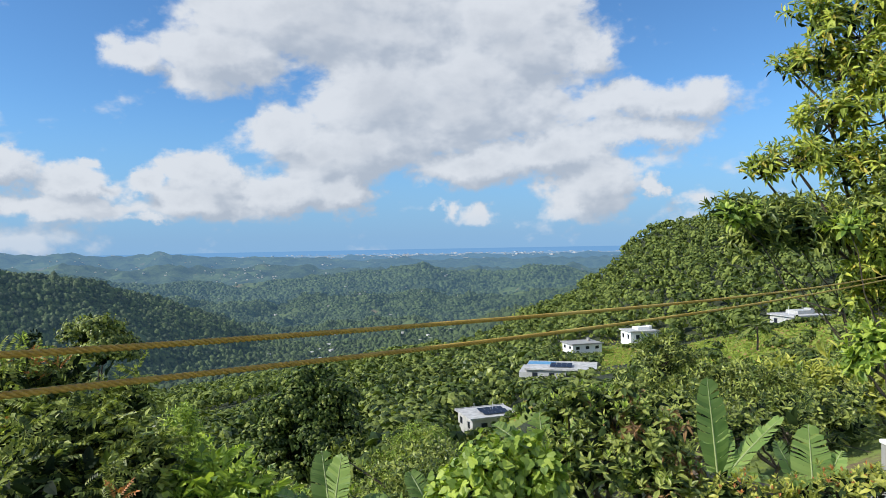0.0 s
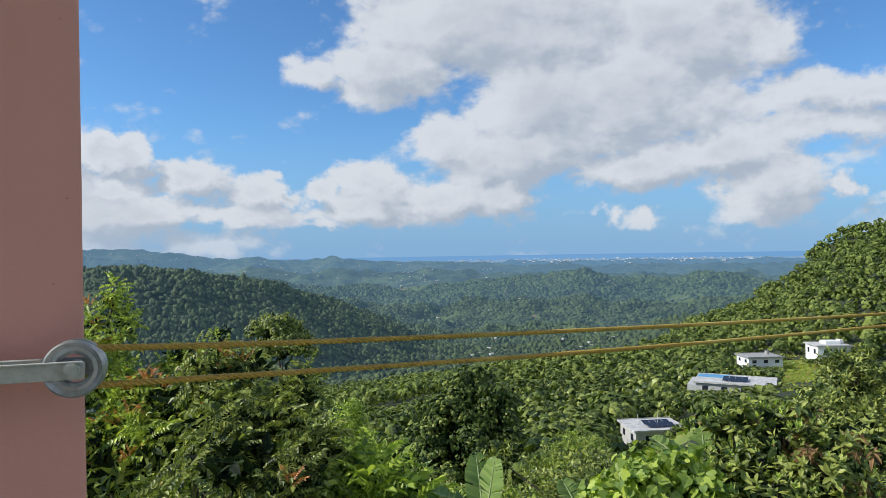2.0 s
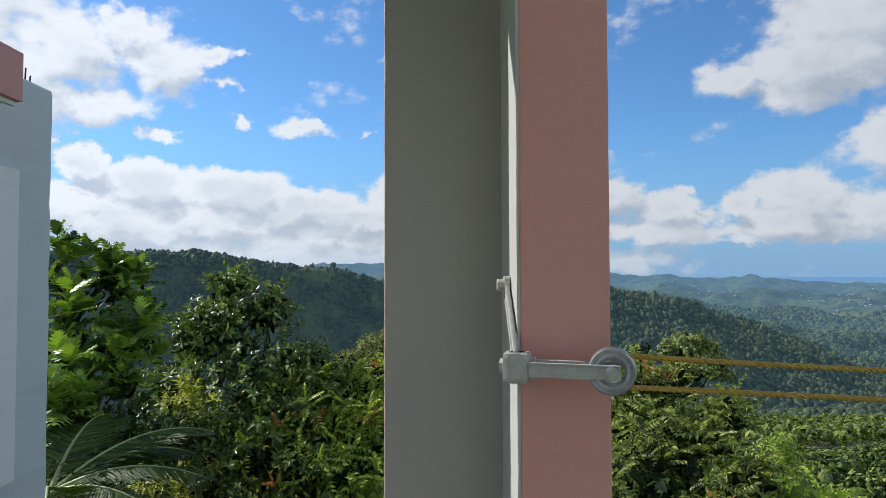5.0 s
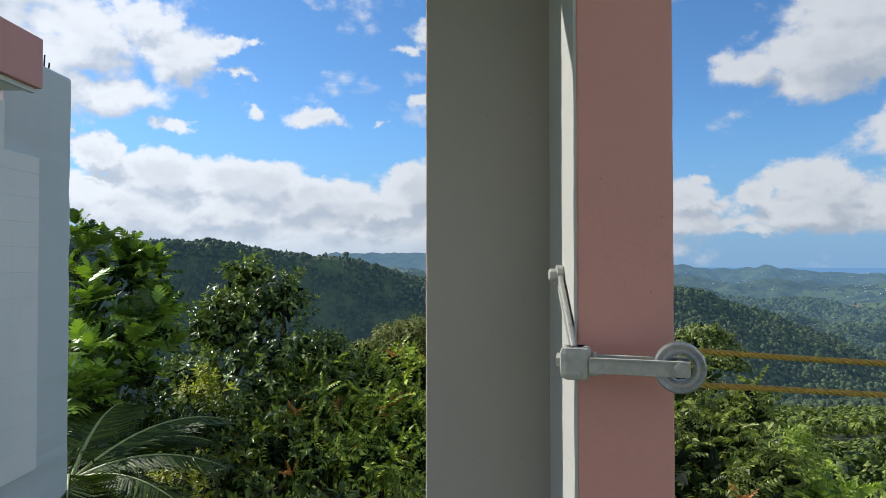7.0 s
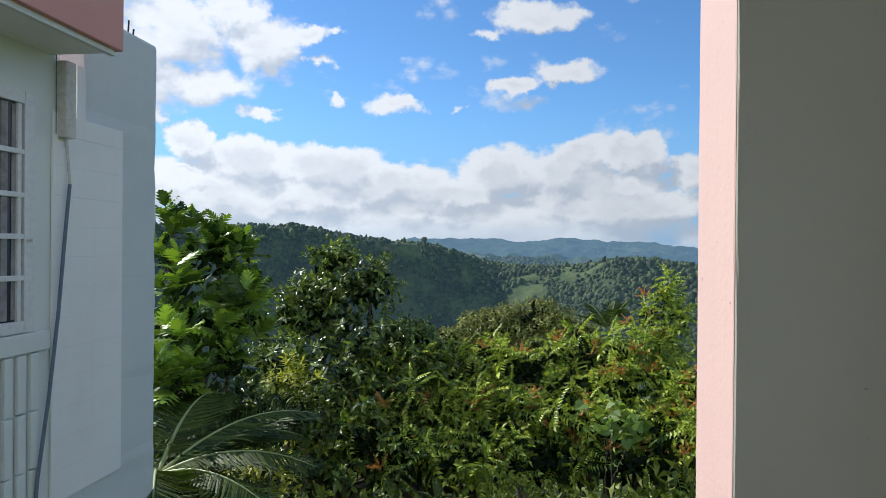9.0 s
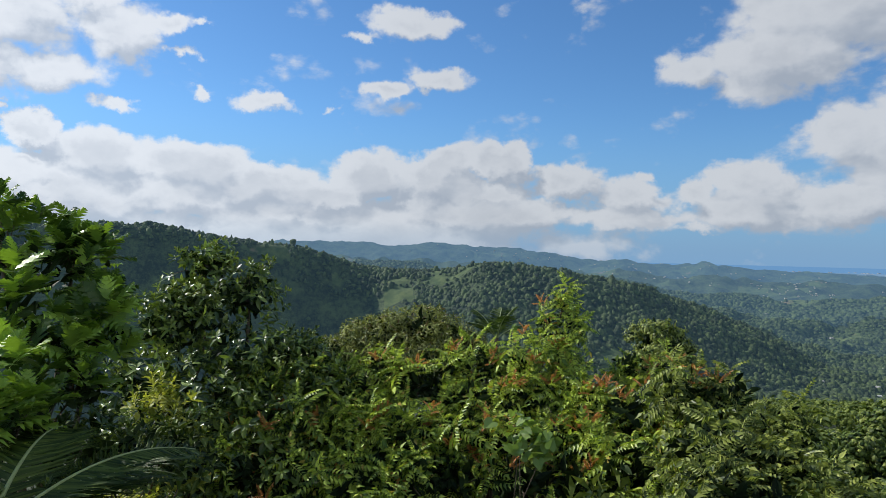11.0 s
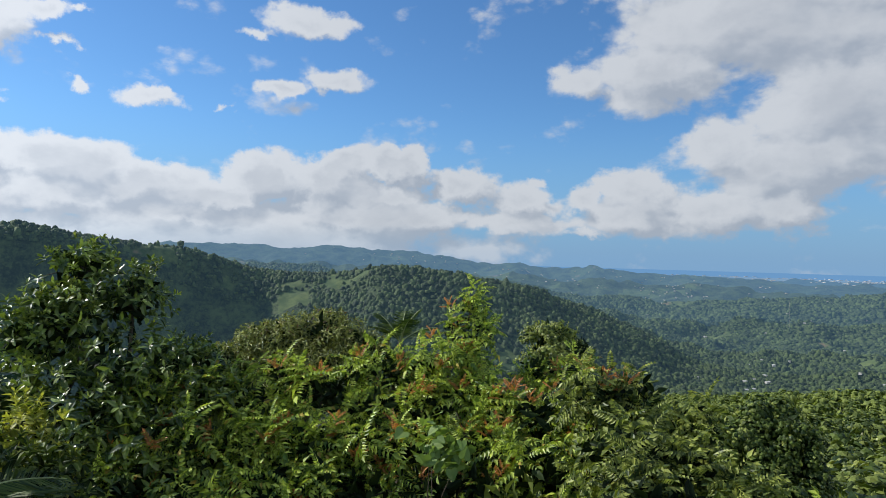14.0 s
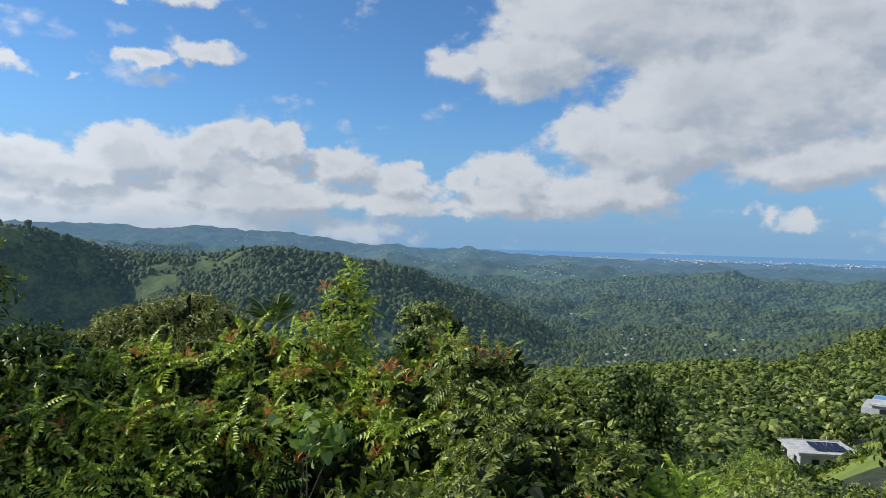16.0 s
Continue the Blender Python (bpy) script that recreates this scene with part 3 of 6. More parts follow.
balcony_roof = house_part("balcony_roof", slab((-3.0, -2.6, CEIL), (0.30, 1.80, CEIL + 0.16)), PALE, None)
tagged(balcony_roof, "flat painted concrete roof slab over the balcony", "ceiling", kind="structure")
wall_back = house_part("wall_back", slab((-3.5, -2.6, -1.55), (0.30, -2.42, CEIL)), PALE, None)
tagged(wall_back, "pale painted house wall behind the balcony", "wall", kind="structure")
for k, u in enumerate((-3.4, -1.75, -0.1)):                   # the house stands on posts on the slope
    post = house_part("balcony_post", slab((u, 1.45, -9.0), (u + 0.3, 1.75, -1.70)), CONCRETE, None)
    tagged(post, "concrete post under the balcony slab", "post", group="posts under the balcony", kind="structure")

# ---------------------------------------------------------------- clothes-line pulley on the pilaster
pulley = empty("clothes_line_pulley", HOUSE @ Vector((0.036, 1.22, -0.19)), "grey painted metal clothes-line pulley bolted to the pier", "pulley")


def ring_profile(bm, centre, axis_m, prof, seg=40):
    """Spin a closed profile of (radius, along) round the local z axis."""
    rings = []
    for k in range(seg):
        a = 2 * math.pi * k / seg
        rings.append([bm.verts.new(axis_m @ Vector((math.cos(a) * r, math.sin(a) * r, h)) + centre) for r, h in prof])
    for k in range(seg):
        p, q = rings[k], rings[(k + 1) % seg]
        for j in range(len(prof)):
            bm.faces.new((p[j], p[(j + 1) % len(prof)], q[(j + 1) % len(prof)], q[j]))
    bmesh.ops.recalc_face_normals(bm, faces=bm.faces)
    return bm


HUB = Vector((0.227, 1.108, -0.190))
SWING = Matrix.Translation((0.030, 1.205, 0.0)) @ Matrix.Rotation(radians(-18), 4, "Z") @ Matrix.Translation((-0.034, -1.116, 0.0))     # the fork stands out from the pilaster


def swung(name, bm, mat, label=""):
    bm.transform(SWING)
    return house_part(name, bm, mat, pulley, label)


face_n = Matrix.Rotation(radians(90), 3, "X")                 # local z to -n, towards the balcony
wheel = swung("wheel", ring_profile(bmesh.new(), HUB, face_n,
                   ((0.024, 0.010), (0.030, 0.013), (0.036, 0.012), (0.044, 0.017), (0.047, 0.015), (0.047, 0.011), (0.034, 0.003), (0.034, -0.003),
                    (0.047, -0.011), (0.047, -0.016), (0.036, -0.012), (0.024, -0.010))), ZINC, "grey metal grooved wheel")
swung("rim_rust", ring_profile(bmesh.new(), HUB, face_n, ((0.0345, 0.0035), (0.0445, 0.0098), (0.0445, 0.0092), (0.035, 0.003))), RUST, "yellow-brown rust inside the groove")
bm = bmesh.new()
for s in (-1, 1):                                             # the two cheeks of the fork
    n0 = HUB.y + s * 0.021
    box(bm, (0.062, n0 - 0.0016, -0.206), (0.245, n0 + 0.0016, -0.176), 0.0012)
    box(bm, (0.066, min(n0, n0 + s * 0.010), -0.1785), (0.245, max(n0, n0 + s * 0.010), -0.1755), 0.0008)
swung("fork", bm, CAST, "painted sheet-metal fork")
bm = bmesh.new()
rod(bm, HUB + Vector((0, -0.036, 0)), HUB + Vector((0, 0.030, 0)), 0.0125, seg=20)
bmesh.ops.bevel(bm, geom=[e for e in bm.edges if len(e.link_faces) == 2 and e.calc_face_angle(0) > 1], offset=0.003, segments=2, affect="EDGES")
swung("axle", bm, CAST, "rounded axle head")
bm = bmesh.new()
box(bm, (0.006, 1.086, -0.222), (0.062, 1.146, -0.158), 0.012)
rod(bm, (0.034, 1.116, -0.222), (0.034, 1.116, -0.158), 0.024, seg=18)
swung("knuckle", bm, CAST, "rounded cast knuckle")
bm = bmesh.new()
rod(bm, (0.008, 1.116, -0.19), (-0.003, 1.116, -0.19), 0.017, seg=6)
swung("nut", bm, CAST, "hexagon nut")
bm = bmesh.new()
box(bm, (0.062, 1.098, -0.212), (0.084, 1.134, -0.205), 0.002)
rod(bm, (0.070, 1.112, -0.214), (0.070, 1.112, -0.168), 0.004, seg=8)
rod(bm, (0.060, 1.116, -0.19), (0.078, 1.116, -0.19), 0.010, seg=12)
swung("hinge_pin", bm, CAST, "hinge pin with a cotter")
bm = bmesh.new()                                              # arm that climbs the pilaster's side to its bolt
a, b = Vector((0.026, 1.205, -0.168)), Vector((0.026, 1.372, -0.022))
d = (b - a).normalized()
m = Matrix.Translation((a + b) / 2) @ Matrix(((1, 0, 0), (0, d.y, -d.z), (0, d.z, d.y))).to_4x4()
box(bm, (-0.005, -(b - a).length / 2, -0.014), (0.005, (b - a).length / 2, 0.014), 0.003, m)
box(bm, (-0.009, -(b - a).length / 2, -0.004), (0.009, (b - a).length / 2 - 0.05, 0.004), 0.003, m)
rod(bm, (0.020, 1.372, -0.022), (0.033, 1.372, -0.022), 0.021, seg=18)
house_part("arm", bm, CAST, pulley, "cast arm bolted to the pilaster")
bm = bmesh.new()
rod(bm, (0.022, 1.372, -0.022), (0.004, 1.372, -0.022), 0.0145, seg=6)
bmesh.ops.bevel(bm, geom=bm.edges[:], offset=0.0015, segments=1, affect="EDGES")
house_part("bolt_head", bm, CAST, pulley, "painted hexagon bolt head")


# ---------------------------------------------------------------- the clothes line: one twisted rope, out and back
def rope_material():
    m, n = material("yellow_poly_rope")
    at = n.add("ShaderNodeTexCoord").outputs["Object"]
    f = n.noise(at, 140.0, 4, 0.7)
    g = n.noise(at, 3.0, 3, 0.6)
    c = n.mix(n.smooth(f, 0.3, 0.75), (0.56, 0.37, 0.065), (0.33, 0.205, 0.038))
    c = n.mix(n.smooth(g, 0.45, 0.75), c, (0.60, 0.44, 0.12))
    finish(n, surface(n, c, 0.55, bump=f, strength=0.4, distance=0.001))
    return m


ROPE = rope_material()


def rope_line(knots):
    """Height of the line along u, through the knots (u, z), smoothly."""
    u = np.array([k[0] for k in knots])
    z = np.array([k[1] for k in knots])
    deg = np.polynomial.polynomial.Polynomial.fit(np.log(u + 0.5), z, 4)
    return lambda x: deg(np.log(x + 0.5))


def strand_rope(bm, line, u0, u1, n0, n1, r, turns):
    """Three strands laid round each other."""
    us = []
    u = u0
    while u < u1:
        us.append(u)
        u += 0.0045 if u < 3.2 else 0.0045 * (u / 3.2) ** 1.5
    us.append(u1)
    us = np.array(us)
    zs, ns = line(us), n0 + (n1 - n0) * (us - u0) / (u1 - u0)
    for k in range(3):
        ph = us * turns * 6.283 + k * 2.0944
        cn, cz = ns + np.cos(ph) * r * 0.50, zs + np.sin(ph) * r * 0.50
        prev = None
        for i in range(len(us)):
            now = [bm.verts.new((us[i], cn[i] + math.cos(q * 1.2566) * r * 0.56, cz[i] + math.sin(q * 1.2566) * r * 0.56)) for q in range(5)]
            if prev:
                for q in range(5):
                    bm.faces.new((prev[q], prev[(q + 1) % 5], now[(q + 1) % 5], now[q]))
            prev = now
    return bm


line_out = rope_line(((0.20, -0.156), (0.24, -0.160), (0.40, -0.171), (0.60, -0.183), (0.85, -0.198), (1.17, -0.215), (1.60, -0.234), (2.14, -0.259), (2.96, -0.291), (4.48, -0.342), (6.0, -0.381), (7.45, -0.404), (12.6, -0.45)))
line_back = rope_line(((0.20, -0.221), (0.24, -0.2235), (0.40, -0.233), (0.60, -0.243), (0.85, -0.257), (1.17, -0.271), (1.60, -0.291), (2.14, -0.315), (2.96, -0.346), (4.48, -0.387), (6.0, -0.415), (7.45, -0.442), (12.6, -0.50)))
rope = empty("clothes_line", HOUSE @ Vector((0.21, 1.108, -0.16)), "twisted yellow plastic clothes line stretched out and back", "rope")
for nm, ln in (("upper_run", line_out), ("lower_run", line_back)):
    r_ob = house_part(nm, strand_rope(bmesh.new(), ln, 0.213, 12.6, 1.142, 1.13, 0.0062, 26), ROPE, rope)
    r_ob.data.polygons.foreach_set("use_smooth", [True] * len(r_ob.data.polygons))
bm = bmesh.new()                                              # the loop round the wheel
for k in range(17):
    a0, a1 = radians(90 + k * 180 / 17), radians(90 + (k + 1) * 180 / 17)
    rod(bm, (HUB.x + math.cos(a0) * 0.034, HUB.y, HUB.z + math.sin(a0) * 0.034), (HUB.x + math.cos(a1) * 0.034, HUB.y, HUB.z + math.sin(a1) * 0.034), 0.0055, seg=8)
bm.transform(SWING)
house_part("loop", bm, ROPE, rope)

# ---------------------------------------------------------------- the wing of the house: wall, eave, window, block panel
WALL_U = -3.57
wing = empty("house_wing", HOUSE @ Vector((-4.5, 4.5, -6)), "pale painted concrete house wing with an unfinished block wall", "house", kind="structure")
house_part("wall", slab((-5.2, 1.85, -7.0), (WALL_U, 4.74, 1.24), 0.006), PALE, wing, "pale grey-green painted wall")
house_part("end_wall", worn(slab((-3.95, 5.02, -7.0), (WALL_U - 0.02, 5.965, 1.66), 0.03), 0.15, 9, 0.003), BLUEGREY, wing, "blue-grey plastered end wall with rough top")
bm = slab((-5.2, 1.85, 1.24), (-3.10, 4.70, 1.60), 0.01)
house_part("eave", bm, PINK, wing, "pink painted roof edge")
house_part("soffit", slab((-5.1, 1.9, 1.222), (-3.14, 4.66, 1.243), 0.003), WHITE, wing, "white soffit")
house_part("drip_edge", slab((-3.17, 1.9, 1.205), (-3.135, 4.67, 1.2235), 0.003), PALE, wing)
bm = slab((-3.90, 4.735, -1.69), (WALL_U + 0.012, 5.43, 0.86), 0.004)
house_part("block_backing", bm, WHITE, wing, "white painted concrete block infill")
# courses of painted blocks, joints showing as thin hollows
rnd = random.Random(5)
zc = -1.68
row = 0
while zc < 0.82:
    top = min(zc + 0.20, 0.858)
    cuts_n = [4.655, 5.425]
    for a, b in zip(cuts_n[:-1], cuts_n[1:]):
        house_part("block", slab((WALL_U + 0.004, a + 0.0004, zc + 0.0004), (WALL_U + 0.0165 + rnd.uniform(-0.0006, 0.0008), b - 0.0004, top - 0.0004), 0.0022), WHITE, wing)
    zc += 0.20
    row += 1
house_part("lower_wall", slab((-3.95, 4.73, -7.0), (WALL_U - 0.015, 5.02, -1.692), 0.01), BLUEGREY, wing)
house_part("corner_board", slab((WALL_U - 0.02, 4.90, 0.84), (WALL_U + 0.012, 4.985, 1.22), 0.003), WHITE, wing, "white upright strip")
house_part("gutter_box", slab((WALL_U, 4.70, 0.70), (WALL_U + 0.075, 4.80, 1.20), 0.008), PIPE, wing, "weathered beige downpipe cover")
bm = bmesh.new()
rod(bm, (WALL_U + 0.02, 4.68, 0.72), (WALL_U + 0.02, 4.68, 1.23), 0.003, seg=8)
house_part("conduit", bm, HOSE, wing)
pts = [(4.775, 0.40), (4.73, 0.05), (4.67, -0.45), (4.59, -0.95), (4.49, -1.45), (4.41, -2.2), (4.38, -3.2)]
bm = bmesh.new()
for (n0, z0), (n1, z1) in zip(pts[:-1], pts[1:]):
    rod(bm, (WALL_U + 0.05, n0, z0), (WALL_U + 0.05, n1, z1), 0.012, seg=10)
house_part("hose", bm, HOSE, wing, "dark blue-grey hose hanging down the wall")
bm = bmesh.new()
rod(bm, (WALL_U + 0.035, 4.76, 0.70), (WALL_U + 0.05, 4.775, 0.40), 0.009, seg=8)
house_part("pipe_tail", bm, PIPE, wing)
bm = bmesh.new()
for dn in (0.0, 0.045):
    rod(bm, (-3.72, 5.74 + dn, 1.5), (-3.71 + dn * 0.2, 5.745 + dn * 1.25, 1.81 - dn * 1.2), 0.007, seg=6)
house_part("rebar", bm, DARK, wing, "bent reinforcing bars standing out of the wall")

win = empty("window_1", HOUSE @ Vector((WALL_U, 3.9, -0.5)), "white barred window with grey curtains in a raised frame", "window", kind="structure")
house_part("surround", slab((WALL_U - 0.01, 3.05, -0.66), (WALL_U + 0.035, 4.62, -0.54), 0.006), PALE, win, "pale projecting sill")
house_part("window_frame", slab((WALL_U - 0.002, 4.395, -0.53), (WALL_U + 0.03, 4.48, 0.93), 0.004), ALU, win)
house_part("window_frame", slab((WALL_U - 0.002, 3.05, 0.85), (WALL_U + 0.03, 4.394, 0.93), 0.004), ALU, win)
house_part("window_frame", slab((WALL_U - 0.002, 3.05, -0.53), (WALL_U + 0.03, 4.394, -0.46), 0.004), ALU, win)
for z in (0.56, 0.30, 0.05, -0.20):
    house_part("louvre_bar", slab((WALL_U - 0.001, 3.05, z - 0.016), (WALL_U + 0.028, 4.394, z + 0.016), 0.004), ALU, win)
for n0 in (4.345, 4.10, 3.70, 3.3):
    house_part("mullion", slab((WALL_U, n0, -0.46), (WALL_U + 0.024, n0 + 0.03, 0.85), 0.004), ALU, win)
house_part("pane", slab((WALL_U - 0.02, 3.05, -0.46), (WALL_U + 0.0035, 4.394, 0.85), 0.0), SOLAR, win, "dark window glass")
for k in range(15):
    n0 = 3.08 + k * 0.088
    house_part("curtain_fold", slab((WALL_U + 0.004, n0, -0.45), (WALL_U + 0.009 + 0.006 * (k % 2), n0 + 0.05, 0.84), 0.003), CURTAIN, win)
bm = bmesh.new()
rod(bm, (WALL_U + 0.03, 4.42, 0.03), (WALL_U + 0.07, 4.42, 0.03), 0.012, seg=10)
house_part("latch", bm, ALU, win)
# ribbed shutter panel under the sill
shut = empty("ribbed_panel", HOUSE @ Vector((WALL_U, 4.1, -1.7)), "pale ribbed concrete blocks under the window sill", "vent blocks", kind="structure")
for k in range(14):
    n0 = 3.05 + k * 0.108
    for j in range(5):
        z1 = -0.67 - j * 0.36
        house_part("rib", slab((WALL_U + 0.002, n0, z1 - 0.352), (WALL_U + 0.032, n0 + 0.07, z1), 0.010), PALE, shut)


# ---------------------------------------------------------------- leaves and trees
def leaf_oval(w=0.36, droop=0.18):
    v = [(0, 0, 0), (-w * 0.5, 0.38, 0.05), (0, 0.42, -0.01), (w * 0.5, 0.38, 0.05), (-w * 0.36, 0.74, -droop * 0.3), (w * 0.36, 0.74, -droop * 0.3), (0, 1, -droop)]
    return np.array(v), np.array([(0, 2, 1), (0, 3, 2), (1, 2, 4), (2, 3, 5), (4, 2, 6), (2, 5, 6)])


def leaf_pinnate(pairs=7, w=0.20, long=0.25, sag=0.40, slant=0.35):
    """A frond of paired leaflets."""
    v, f = [], []
    for k in range(pairs):
        y = 0.14 + 0.80 * k / (pairs - 1)
        size = long * (1 - 0.45 * abs(k / (pairs - 1) - 0.35))
        for s in (-1, 1):
            z = -sag * y * y
            i = len(v)
            dx, dy = s * size, slant * size
            v += [(0, y, z), (s * size * 0.5, y + dy * 0.5 - w * 0.30, z - 0.03), (dx, y + dy, z - 0.16), (s * size * 0.45, y + dy * 0.5 + w * 0.27, z - 0.02)]
            f += [(i, i + 1, i + 2), (i, i + 2, i + 3)] if s > 0 else [(i, i + 2, i + 1), (i, i + 3, i + 2)]
    i = len(v)
    v += [(0, 0.93, -sag * 0.87), (-w * 0.35, 1.05, -sag), (0, 1.22, -sag * 1.4), (w * 0.35, 1.05, -sag)]
    f += [(i, i + 3, i + 2), (i, i + 2, i + 1)]
    i = len(v)
    v += [(-0.012, 0, 0), (0.012, 0, 0), (0.008, 0.95, -sag * 0.9), (-0.008, 0.95, -sag * 0.9)]
    f += [(i, i + 1, i + 2), (i, i + 2, i + 3)]
    return np.array(v, float), np.array(f)


def leaf_lobed():
    """A big leaf cut deep between pointed lobes."""
    v, f = [], []
    rib = [(0, y, 0.04 - 0.16 * y * y) for y in (0, 0.2, 0.42, 0.62, 0.8, 1.0)]
    v += rib
    for k, (y, long) in enumerate(((0.12, 0.30), (0.32, 0.42), (0.52, 0.40), (0.70, 0.30), (0.84, 0.19))):
        for s in (-1, 1):
            i = len(v)
            v += [(s * long * 0.62, y + 0.05, 0.02 - 0.16 * y * y), (s * long, y + long * 0.72, -0.05 - 0.18 * y), (s * long * 0.42, y + 0.19, -0.1 * y * y)]
            a, b = k, k + 1
            f += [(a, i, b), (i, i + 1, i + 2), (b, i, i + 2)] if s > 0 else [(a, b, i), (i, i + 2, i + 1), (b, i + 2, i)]
    return np.array(v, float), np.array(f)


def leaf_heart():
    v = [(0, 0.18, -0.04), (-0.22, 0, 0.02), (-0.46, 0.14, 0.05), (-0.48, 0.40, 0.03), (-0.28, 0.72, -0.03), (0, 1.05, -0.16), (0.28, 0.72, -0.03), (0.48, 0.40, 0.03), (0.46, 0.14, 0.05), (0.22, 0, 0.02)]
    return np.array(v), np.array([(0, k + 1, k) for k in range(1, 9)])


def leaf_sprig(n=4, w=0.30, seed=0):
    """A few leaves spreading from one twig end."""
    r = random.Random(seed)
    vs, fs = [], []
    for k in range(n):
        v = np.array([(0, 0, 0), (-w * 0.5, 0.5, 0.05), (w * 0.5, 0.5, 0.05), (0, 1, -0.18)])
        a, t, s = 2 * math.pi * k / n + r.uniform(-0.4, 0.4), r.uniform(-0.2, 0.9), r.uniform(0.7, 1.15)
        m = np.array((Matrix.Rotation(a, 3, "Z") @ Matrix.Rotation(t, 3, "X"))) * s
        fs += [(4 * k, 4 * k + 2, 4 * k + 1), (4 * k + 1, 4 * k + 2, 4 * k + 3)]
        vs.append(v @ m.T)
    return np.concatenate(vs), np.array(fs)


def leaf_clump():
    """A tuft seen from far: two bent flakes across each other."""
    v = [(-0.5, -0.45, -0.1), (0.5, -0.5, 0), (0.42, 0.5, -0.12), (-0.4, 0.42, 0.1), (0, -0.4, -0.5), (0.1, 0.5, -0.4), (0.05, 0.35, 0.45), (-0.1, -0.45, 0.4)]
    return np.array(v), np.array([(0, 1, 2), (0, 2, 3), (4, 5, 6), (4, 6, 7)])


def unit(a):
    return a / np.maximum(np.linalg.norm(a, axis=-1, keepdims=True), 1e-9)


def spread(template, at, way, up, size):
    """The template's copies at places, pointing along way with their faces towards up."""
    tv, tf = template
    way = unit(way)
    side = unit(np.cross(way, up))
    face = np.cross(side, way)
    m = np.stack([side, way, face], 1) * size[:, None, None]          # (n, 3 axes, xyz)
    v = np.einsum("vk,nkx->nvx", tv, m) + at[:, None, :]
    f = tf[None] + (np.arange(len(at)) * len(tv))[:, None, None]
    return v.reshape(-1, 3), f.reshape(-1, 3)


def tube(paths, seg=6):
    """Round limbs along polylines of (x, y, z, radius)."""
    vs, fs, base = [], [], 0
    ang = np.linspace(0, 2 * math.pi, seg, endpoint=False)
    for p in paths:
        p = np.array(p, float)
        d = unit(np.gradient(p[:, :3], axis=0))
        a = unit(np.cross(d, np.where(np.abs(d[:, 2:]) > 0.9, (1.0, 0, 0), (0, 0, 1.0))))
        b = np.cross(d, a)
        ringv = p[:, None, :3] + p[:, None, 3:] * (np.cos(ang)[None, :, None] * a[:, None] + np.sin(ang)[None, :, None] * b[:, None])
        vs.append(ringv.reshape(-1, 3))
        for k in range(len(p) - 1):
            for s in range(seg):
                i, j = base + k * seg + s, base + k * seg + (s + 1) % seg
                fs.append((i, j, j + seg, i + seg))
        base += len(p) * seg
    return np.concatenate(vs), np.array(fs)


def limb(rng, a, b, r0, r1, n=6, wob=0.06):
    """A bent tapering limb from a to b."""
    a, b = np.array(a, float), np.array(b, float)
    t = np.linspace(0, 1, n)[:, None]
    p = a + (b - a) * t
    p[:, 2] += np.sin(t[:, 0] * 3.14) * 0.05 * np.linalg.norm(b - a)
    p[1:-1] += rng.normal(0, wob, (n - 2, 3)) * np.linalg.norm(b - a) * 0.4
    return np.column_stack([p, r0 + (r1 - r0) * t[:, 0]])


TO_SUN = np.array([-0.76, -0.31, 0.57])


def shell(rng, lobes, count, inner=0.55, flat_under=0.5, bumps=0.22, stray=0.5):
    """Places on uneven lobes, more towards the skin, and the way out of the lobe at each."""
    lob = np.array(lobes, float)
    area = (lob[:, 3] * lob[:, 4]) ** 0.8
    pick = rng.choice(len(lob), count, p=area / area.sum())
    d = unit(rng.normal(0, 1, (count, 3)))
    d[:, 2] = np.where(d[:, 2] < -flat_under, -d[:, 2], d[:, 2])
    rad = inner + (1.02 - inner) * rng.random(count) ** 0.5
    lump = 1 + bumps * np.sin(d[:, 0] * 7 + pick * 2.1) * np.sin(d[:, 1] * 6 + pick) + bumps * np.sin(d[:, 2] * 9 + pick * 3.3)
    rr = np.stack([lob[pick, 3], lob[pick, 3], lob[pick, 4]], 1)
    place = lob[pick, :3] + d * rr * (rad * lump)[:, None]
    place[:, 2] += np.where(d[:, 2] > 0.1, np.minimum(rng.exponential(0.4, count), 0.9), 0) * lob[pick, 4] * stray    # shoots that stand out
    return place, d


def clumped(lobes, n, share, seed):
    """Breaks each lobe of a crown into boughs: smaller lobes over its upper skin."""
    rng = np.random.default_rng(seed + 900)
    out = []
    for x, y, z, w, h in lobes:
        for k in range(n):
            a, t = 2.4 * k + rng.uniform(-0.5, 0.5), math.acos(1 - 1.45 * (k + 0.5) / n)
            q = share * rng.uniform(0.75, 1.3)
            d = 1 - 0.7 * q
            out.append((x + math.sin(t) * math.cos(a) * w * d, y + math.sin(t) * math.sin(a) * w * d, z + math.cos(t) * h * d, w * q, h * q * 0.9))
    return out


